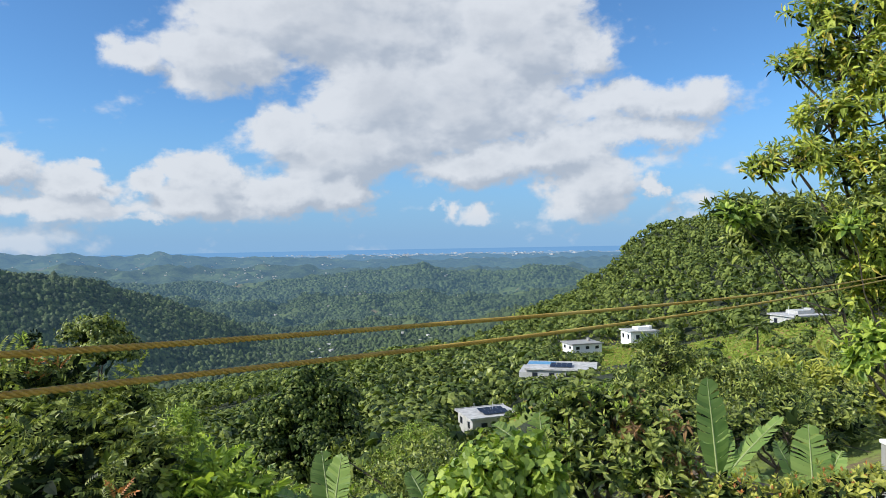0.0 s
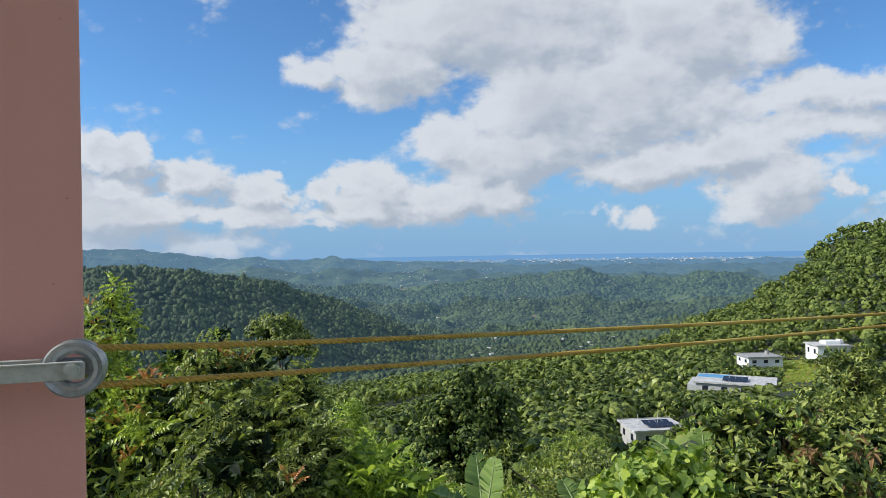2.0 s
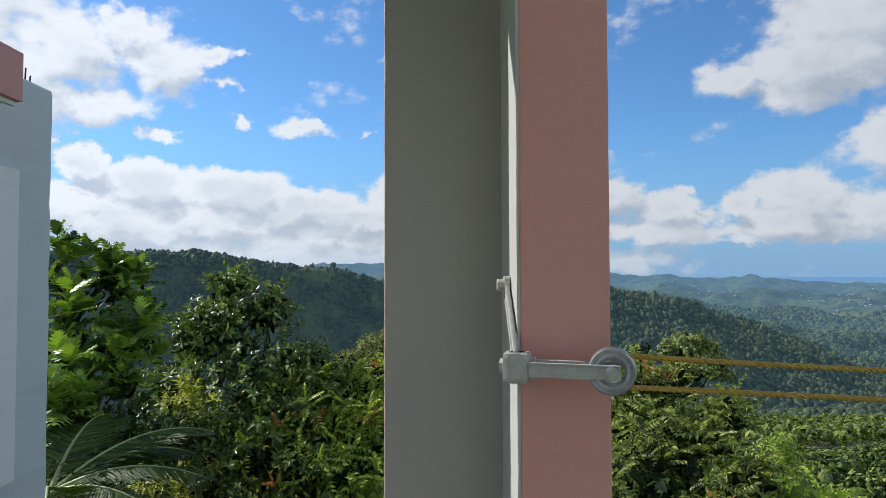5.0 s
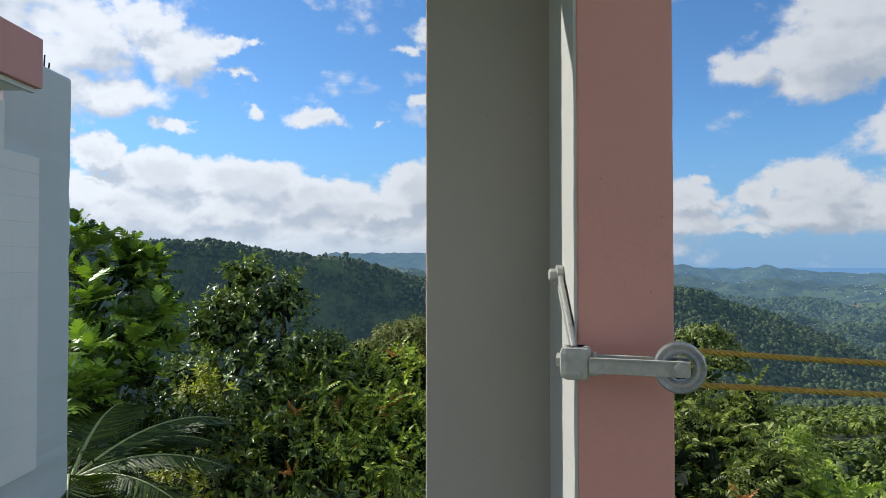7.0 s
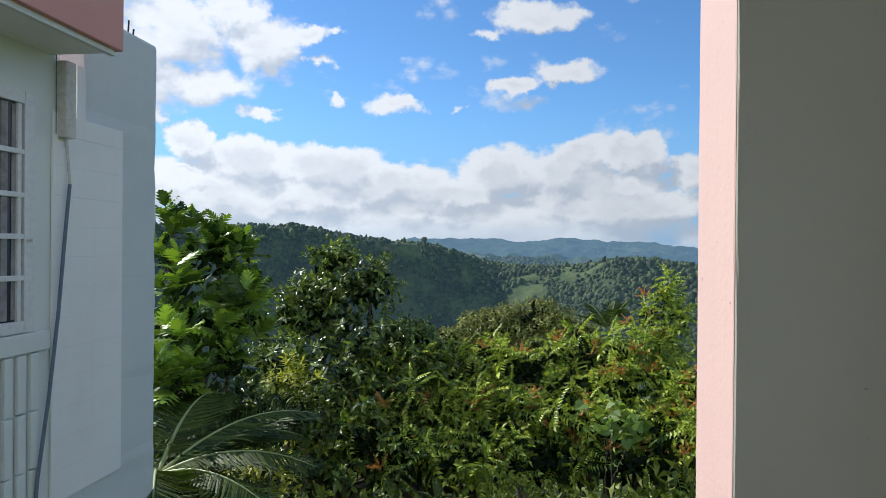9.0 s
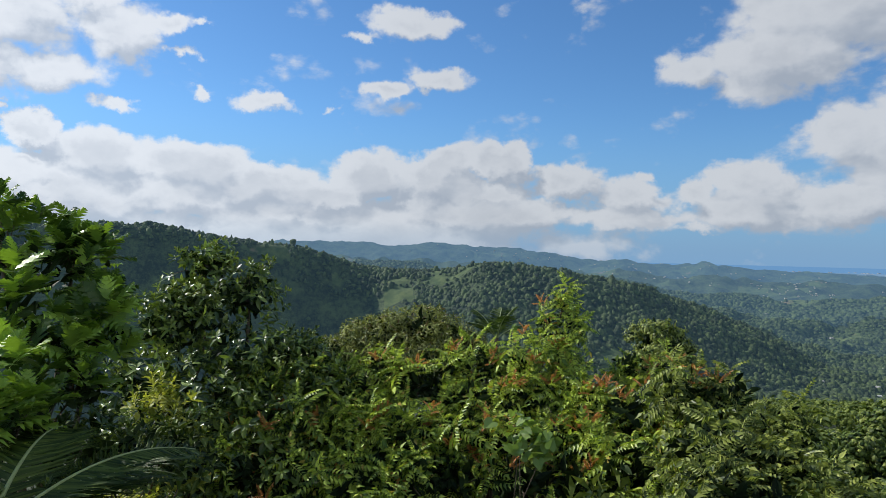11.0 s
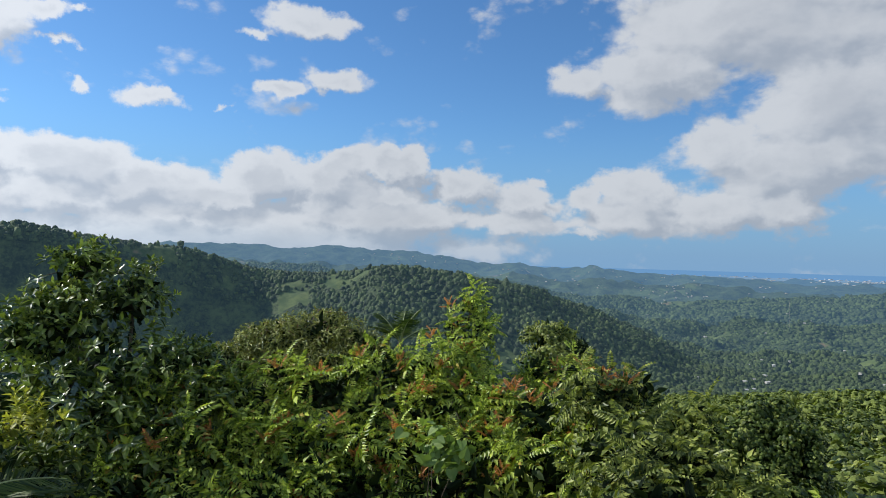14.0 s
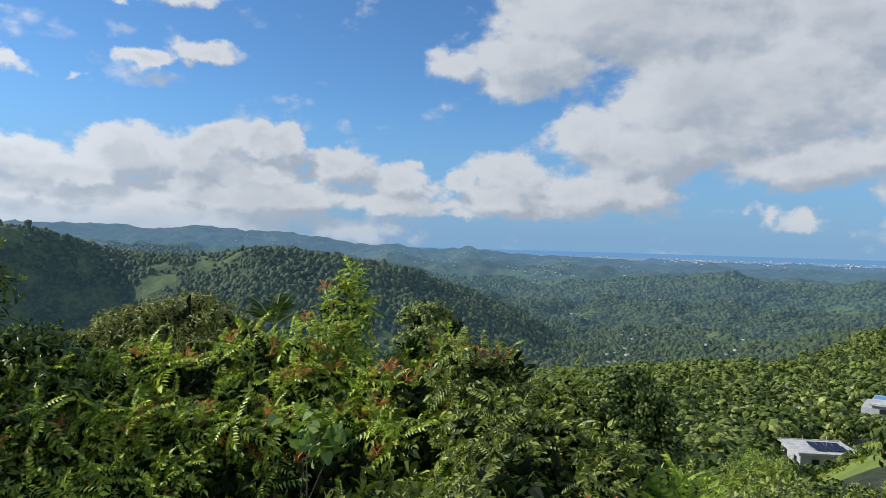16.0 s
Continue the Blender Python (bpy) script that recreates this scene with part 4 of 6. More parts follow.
def make_tree(name, lobes, leaf, mat, twigs, per_twig, size, label, category="tree", rise=0.25, spray=0.9, seed=1,
              base=None, whorl=True, girth=0.14, tips=None, tip_share=0.0, inner=0.5, reach=1.3, droop=0.0, group="", face_up=0.7, sun_bias=0.35, opening=1.0, stray=0.5, wild=0.25, plume=0.55, fill=45, bumps=0.3, boughs=0, share=0.42):
    """A tree or shrub: bent trunk and limbs, and a crown of single leaves in sprays."""
    rng = np.random.default_rng(seed)
    lob = np.array(lobes, float)
    mid = lob[:, :3].mean(0)
    if base is None:
        bx, by = mid[0] + rng.normal(0, 0.2), mid[1] + rng.normal(0, 0.2)
        base = (bx, by, land_height(bx, by) - 0.15)
    base = np.array(base, float)
    root = empty(name, tuple(base), label, category, group)
    fork = base + (mid - base) * np.array([0.7, 0.7, 0.55])
    paths = [limb(rng, (0, 0, 0), fork - base, girth, girth * 0.7, 8, 0.03)]
    tw, dirs = shell(rng, clumped(lobes, boughs, share, seed) if boughs else lobes, twigs, inner, 0.5, bumps, stray)
    for k, l in enumerate(lob):
        hub = l[:3] - (0, 0, l[4] * 0.3)
        paths.append(limb(rng, fork - base, hub - base, girth * 0.55, girth * 0.22, 6, 0.08))
        own = np.argsort(np.linalg.norm((tw - l[:3]) / (l[3], l[3], l[4]), axis=1))[: max(4, twigs // len(lob) // 2)]
        for j in own[:: max(1, len(own) // 14)]:
            paths.append(limb(rng, hub - base, tw[j] - base, girth * 0.16, girth * 0.04, 4, 0.1))
    v, f = tube(paths, 6)
    t_ob = new("trunk", soup("trunk", v, f, BARK, smooth=True))
    t_ob.parent = root
    at = np.repeat(tw, per_twig, 0) + rng.normal(0, size * 0.35 * reach, (twigs * per_twig, 3))
    out = np.repeat(dirs, per_twig, 0)
    way = rng.normal(0, 1, out.shape)                              # leaves lie over the crown like shingles
    way = unit(way - out * (way * out).sum(1, keepdims=True)) + np.array([0, 0, -droop]) + out * rng.uniform(-0.1, 0.6, (len(out), 1))
    up = out + np.array([0, 0, 0.3 * face_up]) + rng.normal(0, 0.22, out.shape)
    sz = size * rng.uniform(0.65, 1.2, len(at))
    if whorl:                                    # leaves stand round the end of each shoot
        axis = unit(dirs * 0.7 + rng.normal(0, wild, dirs.shape) + np.array([0, 0, rise + 0.35]))
        s1 = unit(np.cross(axis, rng.normal(0, 1, axis.shape)))
        s2 = np.cross(axis, s1)
        a = (np.arange(per_twig)[None, :] * 2.4 + rng.uniform(0, 6.28, (twigs, 1)) + rng.normal(0, 0.2, (twigs, per_twig)))[..., None]
        open_ = opening * np.linspace(0.35, 1.55, per_twig)[None, :, None] + rng.normal(0, 0.15, (twigs, per_twig, 1))
        radial = np.cos(a) * s1[:, None] + np.sin(a) * s2[:, None]
        way = (axis[:, None] * np.cos(open_) + radial * np.sin(open_)).reshape(-1, 3)
        way[:, 2] -= droop
        up = (axis[:, None] * np.sin(open_) - radial * np.cos(open_)).reshape(-1, 3) + rng.normal(0, 0.12, way.shape) + TO_SUN * sun_bias     # leaves turn to the light
        at = (tw[:, None] - axis[:, None] * np.linspace(0, size * plume, per_twig)[None, :, None]).reshape(-1, 3)
        sz = (size * np.linspace(0.55, 1.1, per_twig)[None, :] * rng.uniform(0.8, 1.2, (twigs, 1))).reshape(-1)
    tip_twig = (rng.random(twigs) < tip_share) & (dirs[:, 2] > 0.0)
    if tips and whorl:                           # young shoots are small and stand upright
        sz = sz * np.where(np.repeat(tip_twig, per_twig), 0.62, 1.0)
        way = way + np.where(np.repeat(tip_twig, per_twig)[:, None], (0.0, 0.0, 0.7), 0.0)
    v, f = spread(leaf, at - base, way, up, sz)
    mats = [mat] + ([tips] if tips else [])
    which = None
    n_leaves = len(f)
    if fill:                                     # near-black leaves deep inside the crown, shade put into their colour
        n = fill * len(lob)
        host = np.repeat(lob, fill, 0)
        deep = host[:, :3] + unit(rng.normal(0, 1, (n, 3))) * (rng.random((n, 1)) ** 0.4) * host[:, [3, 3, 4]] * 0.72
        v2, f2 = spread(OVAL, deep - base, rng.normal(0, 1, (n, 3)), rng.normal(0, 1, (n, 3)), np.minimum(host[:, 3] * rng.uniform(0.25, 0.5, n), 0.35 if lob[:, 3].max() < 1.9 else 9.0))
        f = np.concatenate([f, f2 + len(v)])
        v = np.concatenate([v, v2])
        mats.append(LEAF_SHADE)
    if tips:
        young = np.tile(np.arange(per_twig) < per_twig * 0.5, twigs) if whorl else rng.random(len(at)) < 0.75
        which = np.repeat(np.repeat(tip_twig, per_twig) & young, len(leaf[1])).astype(int)
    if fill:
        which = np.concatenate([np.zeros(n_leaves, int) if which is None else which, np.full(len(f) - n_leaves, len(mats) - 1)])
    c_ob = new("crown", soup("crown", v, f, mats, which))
    c_ob.parent = root
    return root


BREADFRUIT = ((-11.19, 1.66, -0.17, 0.26, 0.53), (-11.01, 2.35, -0.21, 0.57, 0.44), (-10.24, 1.73, -0.98, 0.60, 0.60), (-10.08, 2.43, -1.00, 0.40, 0.48), (-9.14, 1.41, -1.75, 0.42, 0.49), (-9.53, 2.01, -1.46, 0.45, 0.37))
AVOCADO = ((-14.71, 5.64, -0.32, 0.48, 0.38), (-14.20, 5.25, -1.12, 0.72, 0.50), (-13.95, 6.17, -0.95, 0.51, 0.55), (-14.05, 4.64, -1.54, 0.53, 0.59), (-13.16, 5.62, -2.07, 1.13, 0.57), (-12.55, 4.77, -2.97, 1.16, 0.74), (-12.27, 5.80, -2.82, 0.86, 0.75), (-12.64, 6.55, -2.12, 0.51, 0.51), (-11.74, 4.14, -3.79, 1.07, 0.59), (-13.42, 3.98, -2.41, 0.61, 0.55), (-11.89, 6.51, -2.82, 0.48, 0.64), (-12.33, 3.54, -3.47, 0.70, 0.60), (-11.47, 5.40, -3.62, 0.90, 0.60))
YELLOW_SHRUB = ((-10.78, 3.31, -2.18, 0.44, 0.32), (-10.36, 3.47, -2.79, 0.38, 0.42), (-10.23, 2.81, -3.30, 0.57, 0.33))
MANGO = ((-16.57, 12.78, -2.21, 1.27, 0.67), (-17.18, 11.68, -2.50, 1.10, 0.66), (-17.40, 10.73, -2.94, 0.92, 0.69), (-15.56, 13.24, -2.73, 0.93, 0.70), (-15.98, 12.10, -3.28, 1.66, 0.91), (-16.53, 10.68, -3.77, 1.18, 0.74), (-14.84, 12.67, -3.76, 0.88, 0.74))
STAR_A = ((-12.30, 5.83, -2.55, 0.57, 0.36), (-12.18, 6.59, -2.35, 0.59, 0.35), (-11.76, 7.04, -2.44, 0.58, 0.39), (-11.66, 7.74, -2.17, 0.40, 0.32), (-11.06, 8.01, -2.41, 0.59, 0.41), (-11.86, 5.32, -2.95, 0.54, 0.41), (-11.58, 5.83, -2.99, 0.63, 0.45), (-11.07, 6.53, -3.05, 0.63, 0.45), (-10.53, 7.22, -3.07, 0.63, 0.45), (-11.36, 4.82, -3.31, 0.68, 0.34), (-10.87, 5.52, -3.42, 0.76, 0.34), (-10.34, 6.23, -3.49, 0.75, 0.34), (-9.83, 6.87, -3.51, 0.67, 0.34))
STAR_B = ((-11.02, 8.85, -2.21, 0.47, 0.35), (-10.69, 9.38, -2.07, 0.46, 0.33), (-10.23, 9.79, -2.05, 0.43, 0.35), (-10.38, 8.65, -2.68, 0.55, 0.39), (-9.81, 9.24, -2.61, 0.55, 0.41), (-9.36, 9.91, -2.39, 0.52, 0.42), (-8.70, 9.89, -2.66, 0.44, 0.39), (-10.08, 7.97, -3.15, 0.64, 0.44), (-9.36, 8.58, -3.16, 0.64, 0.44), (-8.56, 9.14, -3.13, 0.64, 0.44), (-9.57, 7.42, -3.57, 0.68, 0.34), (-8.83, 8.11, -3.54, 0.68, 0.34), (-8.04, 8.72, -3.47, 0.68, 0.34))
STAR_TALL = ((-9.93, 10.67, -0.97, 0.28, 0.37), (-9.61, 10.52, -1.43, 0.36, 0.36), (-10.01, 10.27, -1.40, 0.25, 0.27), (-9.58, 10.19, -1.86, 0.46, 0.36))
STAR_C = ((-8.17, 11.76, -1.68, 0.22, 0.28), (-7.95, 11.15, -2.09, 0.41, 0.37), (-8.63, 10.99, -2.02, 0.35, 0.29), (-7.87, 10.09, -2.63, 0.75, 0.49), (-7.06, 10.09, -2.73, 0.46, 0.47), (-7.12, 9.18, -3.06, 0.93, 0.38), (-6.36, 9.42, -3.00, 0.46, 0.30))
STAR_D = ((-6.70, 9.29, -1.98, 0.48, 0.43), (-6.25, 9.77, -2.00, 0.48, 0.39), (-5.39, 9.72, -2.28, 0.42, 0.37), (-5.82, 8.38, -2.44, 0.60, 0.43), (-5.18, 8.63, -2.59, 0.59, 0.42), (-4.39, 8.44, -2.82, 0.44, 0.36), (-5.05, 7.56, -2.72, 0.68, 0.30), (-4.32, 7.76, -2.90, 0.52, 0.26))
CREEPER = ((2.52, 7.20, -2.65, 0.38, 0.14), (2.95, 7.00, -2.63, 0.38, 0.13), (3.40, 6.81, -2.53, 0.38, 0.14), (3.75, 6.67, -2.41, 0.32, 0.17), (2.19, 7.27, -2.73, 0.32, 0.13))
CONIFER = ((-10.07, 21.79, -6.19, 0.44, 0.60), (-9.92, 21.44, -6.83, 0.67, 0.59), (-9.82, 21.06, -7.43, 0.81, 0.66))
FERN = ((-3.55, 8.82, -3.10, 0.36, 0.21), (-3.77, 8.60, -3.24, 0.39, 0.20), (-3.17, 8.82, -3.36, 0.31, 0.17))
CROWN_FAR = ((-42.01, 69.72, -8.99, 3.21, 1.74), (-40.64, 69.21, -11.01, 3.62, 1.98))
DARK_TREE = ((-17.08, 63.77, -13.82, 2.65, 2.32), (-18.47, 62.14, -15.84, 3.25, 2.81), (-14.76, 62.99, -16.33, 2.59, 3.24), (-16.64, 61.15, -18.46, 4.87, 3.28), (-19.87, 60.18, -18.17, 2.33, 2.65), (-13.25, 61.71, -19.15, 2.00, 2.63), (-16.52, 59.54, -21.02, 4.64, 2.58))
HEART_VINE = ((0.07, 6.47, -2.19, 0.30, 0.22), (-0.05, 6.34, -2.41, 0.45, 0.21), (0.38, 6.52, -2.08, 0.17, 0.14), (-0.29, 6.34, -2.39, 0.18, 0.18), (0.54, 6.39, -2.28, 0.21, 0.21))
RUBBER = ((1.43, 7.88, -2.03, 0.47, 0.37), (0.97, 7.98, -1.99, 0.30, 0.30), (1.82, 7.63, -2.28, 0.49, 0.39), (1.26, 7.61, -2.52, 0.71, 0.38), (1.93, 7.38, -2.62, 0.51, 0.29), (0.89, 7.69, -2.49, 0.39, 0.39))
DARK_SHRUB = ((5.43, 21.36, -3.78, 0.77, 0.77), (7.10, 20.40, -4.46, 1.44, 0.68), (6.27, 20.35, -5.03, 1.42, 0.80), (8.17, 19.86, -4.59, 1.25, 0.61), (4.59, 20.91, -4.94, 0.89, 0.61))
YELLOW_BUSH = ((11.01, 23.61, -5.27, 1.85, 0.74), (9.88, 24.04, -5.46, 1.30, 0.56), (12.13, 22.94, -5.31, 1.30, 0.78), (10.15, 23.37, -6.26, 1.49, 0.68))
WEEPING = ((-4.23, 41.81, -12.96, 2.10, 1.47), (-4.69, 40.91, -14.41, 2.75, 1.55), (-2.64, 41.27, -14.18, 1.73, 1.38))
RIGHT_TREE = ((5.67, 11.75, 3.68, 0.54, 0.49), (6.17, 11.50, 3.30, 0.76, 0.65), (5.88, 11.65, 2.70, 0.65, 0.49), (6.43, 11.36, 2.25, 0.76, 0.76), (5.76, 11.71, 1.92, 0.60, 0.43), (5.28, 11.93, 2.89, 0.43, 0.28), (5.30, 11.92, 1.30, 0.71, 0.39), (5.94, 11.62, 1.20, 0.76, 0.54), (4.82, 12.12, 1.14, 0.37, 0.20), (6.42, 11.36, 0.89, 0.76, 0.65), (6.21, 11.48, -0.02, 0.71, 0.60), (6.30, 11.43, -0.93, 0.49, 0.60), (6.39, 11.38, -1.75, 0.41, 0.65), (7.00, 11.02, 2.33, 1.09, 1.63), (6.98, 11.03, -0.30, 1.19, 1.63))
RIGHT_LOW = ((4.94, 11.53, 0.24, 0.84, 0.33), (4.34, 11.77, 0.45, 0.57, 0.23), (4.50, 11.71, -0.08, 0.37, 0.23), (5.34, 11.35, 0.00, 0.63, 0.31), (6.17, 10.93, 0.24, 0.52, 0.42))
RIGHT_BRIGHT = ((3.92, 10.86, 0.33, 0.38, 0.15), (5.63, 10.08, -1.63, 0.34, 0.34), (5.42, 10.20, -1.90, 0.23, 0.25), (5.31, 10.25, 0.16, 0.38, 0.15))
UNDERGROWTH = ((-9.64, 2.04, -2.19, 0.55, 0.4), (-9.53, 2.45, -2.32, 0.55, 0.35), (-9.78, 2.96, -2.44, 0.5, 0.4), (-10.04, 3.42, -2.54, 0.5, 0.4), (-8.29, 1.38, -2.59, 0.5, 0.4))
BIGLEAF = ((-7.74, 7.07, -2.36, 0.18, 0.14), (-7.44, 7.05, -2.57, 0.2, 0.16), (-7.69, 6.85, -2.49, 0.16, 0.14))
YARD_SHRUB = ((4.99, 13.13, -3.48, 0.7, 0.5), (6.59, 14.63, -3.68, 0.9, 0.5), (7.1, 14.39, -3.82, 0.7, 0.45), (5.17, 11.98, -3.42, 0.7, 0.45), (3.96, 11.37, -3.2, 0.6, 0.5), (8.14, 16.11, -3.88, 0.8, 0.5), (3.48, 12.57, -3.23, 0.7, 0.5))
PLANTAIN = ((11.97, 27.56, -5.73, 1.3, 0.6), (12.86, 27.16, -5.98, 1.4, 0.7), (12.95, 24.88, -5.59, 1.3, 0.7), (9.89, 24.09, -5.5, 0.9, 0.6), (14.36, 26.4, -5.19, 1.2, 0.8))
OVAL, LONG, PINNATE, LOBED, HEART = leaf_oval(0.42), leaf_oval(0.27, 0.3), leaf_pinnate(7, 0.26, 0.27, 0.42, 0.22), leaf_lobed(), leaf_heart()
SPRIG, CLUMP = leaf_sprig(), leaf_clump()
FLAKE = (np.array([(-0.5, -0.35, -0.16), (0.45, -0.5, -0.1), (0.5, 0.4, -0.2), (-0.4, 0.5, -0.14), (0, 0, 0.1)]), np.array([(0, 1, 4), (1, 2, 4), (2, 3, 4), (3, 0, 4)]))

# trees round the house
BREAD = leaf_material("breadfruit_leaf", (0.25, 0.38, 0.050), (0.022, 0.055, 0.012), gloss=0.4, thin=0.2, shine=0.35)
make_tree("breadfruit_tree", BREADFRUIT, LOBED, BREAD, 84, 6, 0.37, "breadfruit tree with large deeply lobed glossy green leaves", rise=0.9, seed=3, girth=0.10, inner=0.45, opening=0.8, sun_bias=0.3, stray=0.8, fill=60)
make_tree("avocado_tree", [(x, y, z, w * 1.25, h * 1.2) for x, y, z, w, h in AVOCADO], OVAL, LEAF_GLOSSY, 2300, 8, 0.19, "tall loose dark green avocado tree", seed=4, girth=0.13, rise=0.1, inner=0.6, droop=0.2, tips=LEAF_MID, tip_share=0.5, boughs=5, share=0.66, stray=0.4, fill=90, sun_bias=0.6)
make_tree("yellow_green_shrub", YELLOW_SHRUB, OVAL, LEAF_YELLOW, 230, 8, 0.13, "small yellow-green leafy shrub between the trees", "shrub", seed=5, girth=0.05)
make_tree("mango_tree", MANGO, LONG, LEAF_OLIVE, 3000, 6, 0.19, "dense dome-shaped mango tree", seed=6, girth=0.25, inner=0.8, droop=0.35, sun_bias=0.5, boughs=11, share=0.44, stray=0.15, wild=0.3, bumps=0.12, fill=120)
STARS = "feather-leaved trees below the balcony"
make_tree("feather_leaved_tree", STAR_A, PINNATE, LEAF_RED, 150, 8, 0.44, "bushy tree with feathered leaves and rusty red shoots", seed=7, tips=LEAF_TIP, tip_share=0.2, rise=0.35, inner=0.6, stray=0.8, wild=0.35, group=STARS, plume=0.6, sun_bias=0.9, fill=150, droop=0.3)
make_tree("feather_leaved_tree", STAR_B, PINNATE, LEAF_RED, 140, 8, 0.44, "bushy tree with feathered leaves and many rusty red shoots", seed=8, tips=LEAF_TIP, tip_share=0.34, rise=0.35, inner=0.6, stray=0.8, wild=0.35, group=STARS, plume=0.6, sun_bias=0.9, fill=150, droop=0.3)
make_tree("feather_leaved_tree", STAR_TALL, PINNATE, LEAF_RED, 26, 9, 0.36, "slim tall feather-leaved tree with a red shoot on top", seed=9, tips=LEAF_TIP, tip_share=0.15, rise=0.5, inner=0.5, girth=0.07, group=STARS, plume=0.7, sun_bias=0.9, fill=40, droop=0.3)
make_tree("feather_leaved_tree", STAR_C, PINNATE, LEAF_RED, 74, 8, 0.42, "loose feather-leaved tree with bright green and red shoots", seed=10, tips=LEAF_TIP, tip_share=0.2, rise=0.5, inner=0.55, girth=0.09, group=STARS, plume=0.7, sun_bias=0.9, fill=120, droop=0.3)
make_tree("feather_leaved_tree", STAR_D, PINNATE, LEAF_MID, 84, 8, 0.42, "low feather-leaved bush with green and rusty leaves", seed=21, tips=LEAF_TIP, tip_share=0.12, rise=0.4, inner=0.6, girth=0.07, stray=0.7, wild=0.35, group=STARS, plume=0.7, sun_bias=0.9, fill=130, droop=0.3)
make_tree("creeping_shrub", CREEPER, OVAL, LEAF_YELLOW, 240, 7, 0.10, "low creeper with green and rusty leaves on the ledge", "shrub", seed=22, tips=LEAF_TIP, tip_share=0.2, girth=0.02, inner=0.4)
make_tree("soft_conifer", CONIFER, SPRIG, LEAF_BRIGHT, 700, 3, 0.20, "light green upright conifer-like tree", seed=23, girth=0.12, inner=0.5, whorl=False)
make_tree("tree_fern", FERN, PINNATE, LEAF_BRIGHT, 15, 9, 0.72, "bright green fern with arching fronds", "fern", seed=24, girth=0.05, rise=0.5, inner=0.3)
make_tree("round_crowned_tree", CROWN_FAR, FLAKE, LEAF_MID, 2600, 2, 0.32, "round-crowned tree standing up from the slope", seed=11, girth=0.3, inner=0.7, whorl=False, boughs=9, share=0.36, stray=0.2)
make_tree("dark_broad_tree", DARK_TREE, FLAKE, LEAF_DARK, 8000, 2, 0.34, "broad dense dark green tree", seed=12, girth=0.45, inner=0.75, whorl=False, bumps=0.2, boughs=10, share=0.36, stray=0.2, tips=LEAF_MID, tip_share=0.35, fill=120)
make_tree("climbing_vine", HEART_VINE, HEART, LEAF_BRIGHT, 800, 3, 0.098, "bright green heart-leaved vine smothering a bush", "vine", seed=13, girth=0.04, rise=-0.5, inner=0.8, face_up=0.9, whorl=False, stray=0.3, droop=0.5, boughs=6, share=0.45)
make_tree("broad_leaved_shrub", RUBBER, OVAL, LEAF_MID, 480, 7, 0.14, "tangled shrub with broad leathery leaves and dry stems", "shrub", seed=14, tips=LEAF_BRIGHT, tip_share=0.45, girth=0.07, inner=0.35, sun_bias=0.8, boughs=6, share=0.5, fill=50)
make_tree("withered_creeper", RUBBER[::2], LONG, LEAF_DRY, 70, 6, 0.13, "brown withered creeper hanging through the shrub", "creeper", seed=44, girth=0.02, inner=0.8, droop=0.8, boughs=3, share=0.3, fill=0)
make_tree("leafy_thicket", DARK_SHRUB, SPRIG, LEAF_MID, 1500, 3, 0.20, "green thicket of small-leaved shrubs on the slope", "shrub", seed=15, girth=0.12, inner=0.7, whorl=False, boughs=9, share=0.36, tips=LEAF_DARK, tip_share=0.4, stray=0.3)
make_tree("yellow_green_thicket", YELLOW_BUSH, LONG, LEAF_YELLOW, 330, 8, 0.60, "yellow-green thicket of long-leaved plants", "shrub", seed=16, girth=0.1, rise=0.9, inner=0.5, boughs=4, share=0.5, tips=LEAF_MID, tip_share=0.4)
make_tree("feathery_tree", WEEPING, SPRIG, LEAF_BRIGHT, 1900, 3, 0.22, "fine-leaved light green rounded tree", seed=17, girth=0.15, inner=0.6, whorl=False, boughs=8, share=0.4, tips=LEAF_MID, tip_share=0.5)
# dark-leaved filler over bare ground, placed to fit the camera's view
make_tree("filler_undergrowth", UNDERGROWTH, OVAL, LEAF_DARK, 360, 7, 0.14, "dark-leaved filler undergrowth beside the house wall", "undergrowth", seed=54, girth=0.03, inner=0.5, tips=LEAF_MID, tip_share=0.25)
make_tree("large_leaved_vine", BIGLEAF, HEART, LEAF_PALE, 22, 3, 0.17, "pale green large-leaved vine climbing through the bush", "vine", seed=51, girth=0.02, inner=0.7, whorl=False, fill=0, face_up=0.9, droop=0.4)
make_tree("yard_shrub", YARD_SHRUB, OVAL, LEAF_MID, 620, 7, 0.15, "dense green shrubs behind the banana plants", "shrub", seed=52, girth=0.05, inner=0.6, tips=LEAF_DARK, tip_share=0.4, boughs=5, share=0.5, sun_bias=0.6)
make_tree("plantain_thicket", PLANTAIN, LONG, LEAF_YELLOW, 150, 8, 0.95, "thicket of long-leaved yellow-green plantains", "thicket", seed=53, girth=0.08, rise=1.0, inner=0.6, opening=0.8, droop=0.1, tips=LEAF_BANANA, tip_share=0.5)
RT_BASE = (9.4, 13.0, land_height(9.4, 13.0) - 0.2)
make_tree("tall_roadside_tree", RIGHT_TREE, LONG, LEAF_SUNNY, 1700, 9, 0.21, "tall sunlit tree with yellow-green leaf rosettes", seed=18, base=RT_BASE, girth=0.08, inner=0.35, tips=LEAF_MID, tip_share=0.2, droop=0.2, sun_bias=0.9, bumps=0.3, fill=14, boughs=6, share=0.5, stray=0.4)
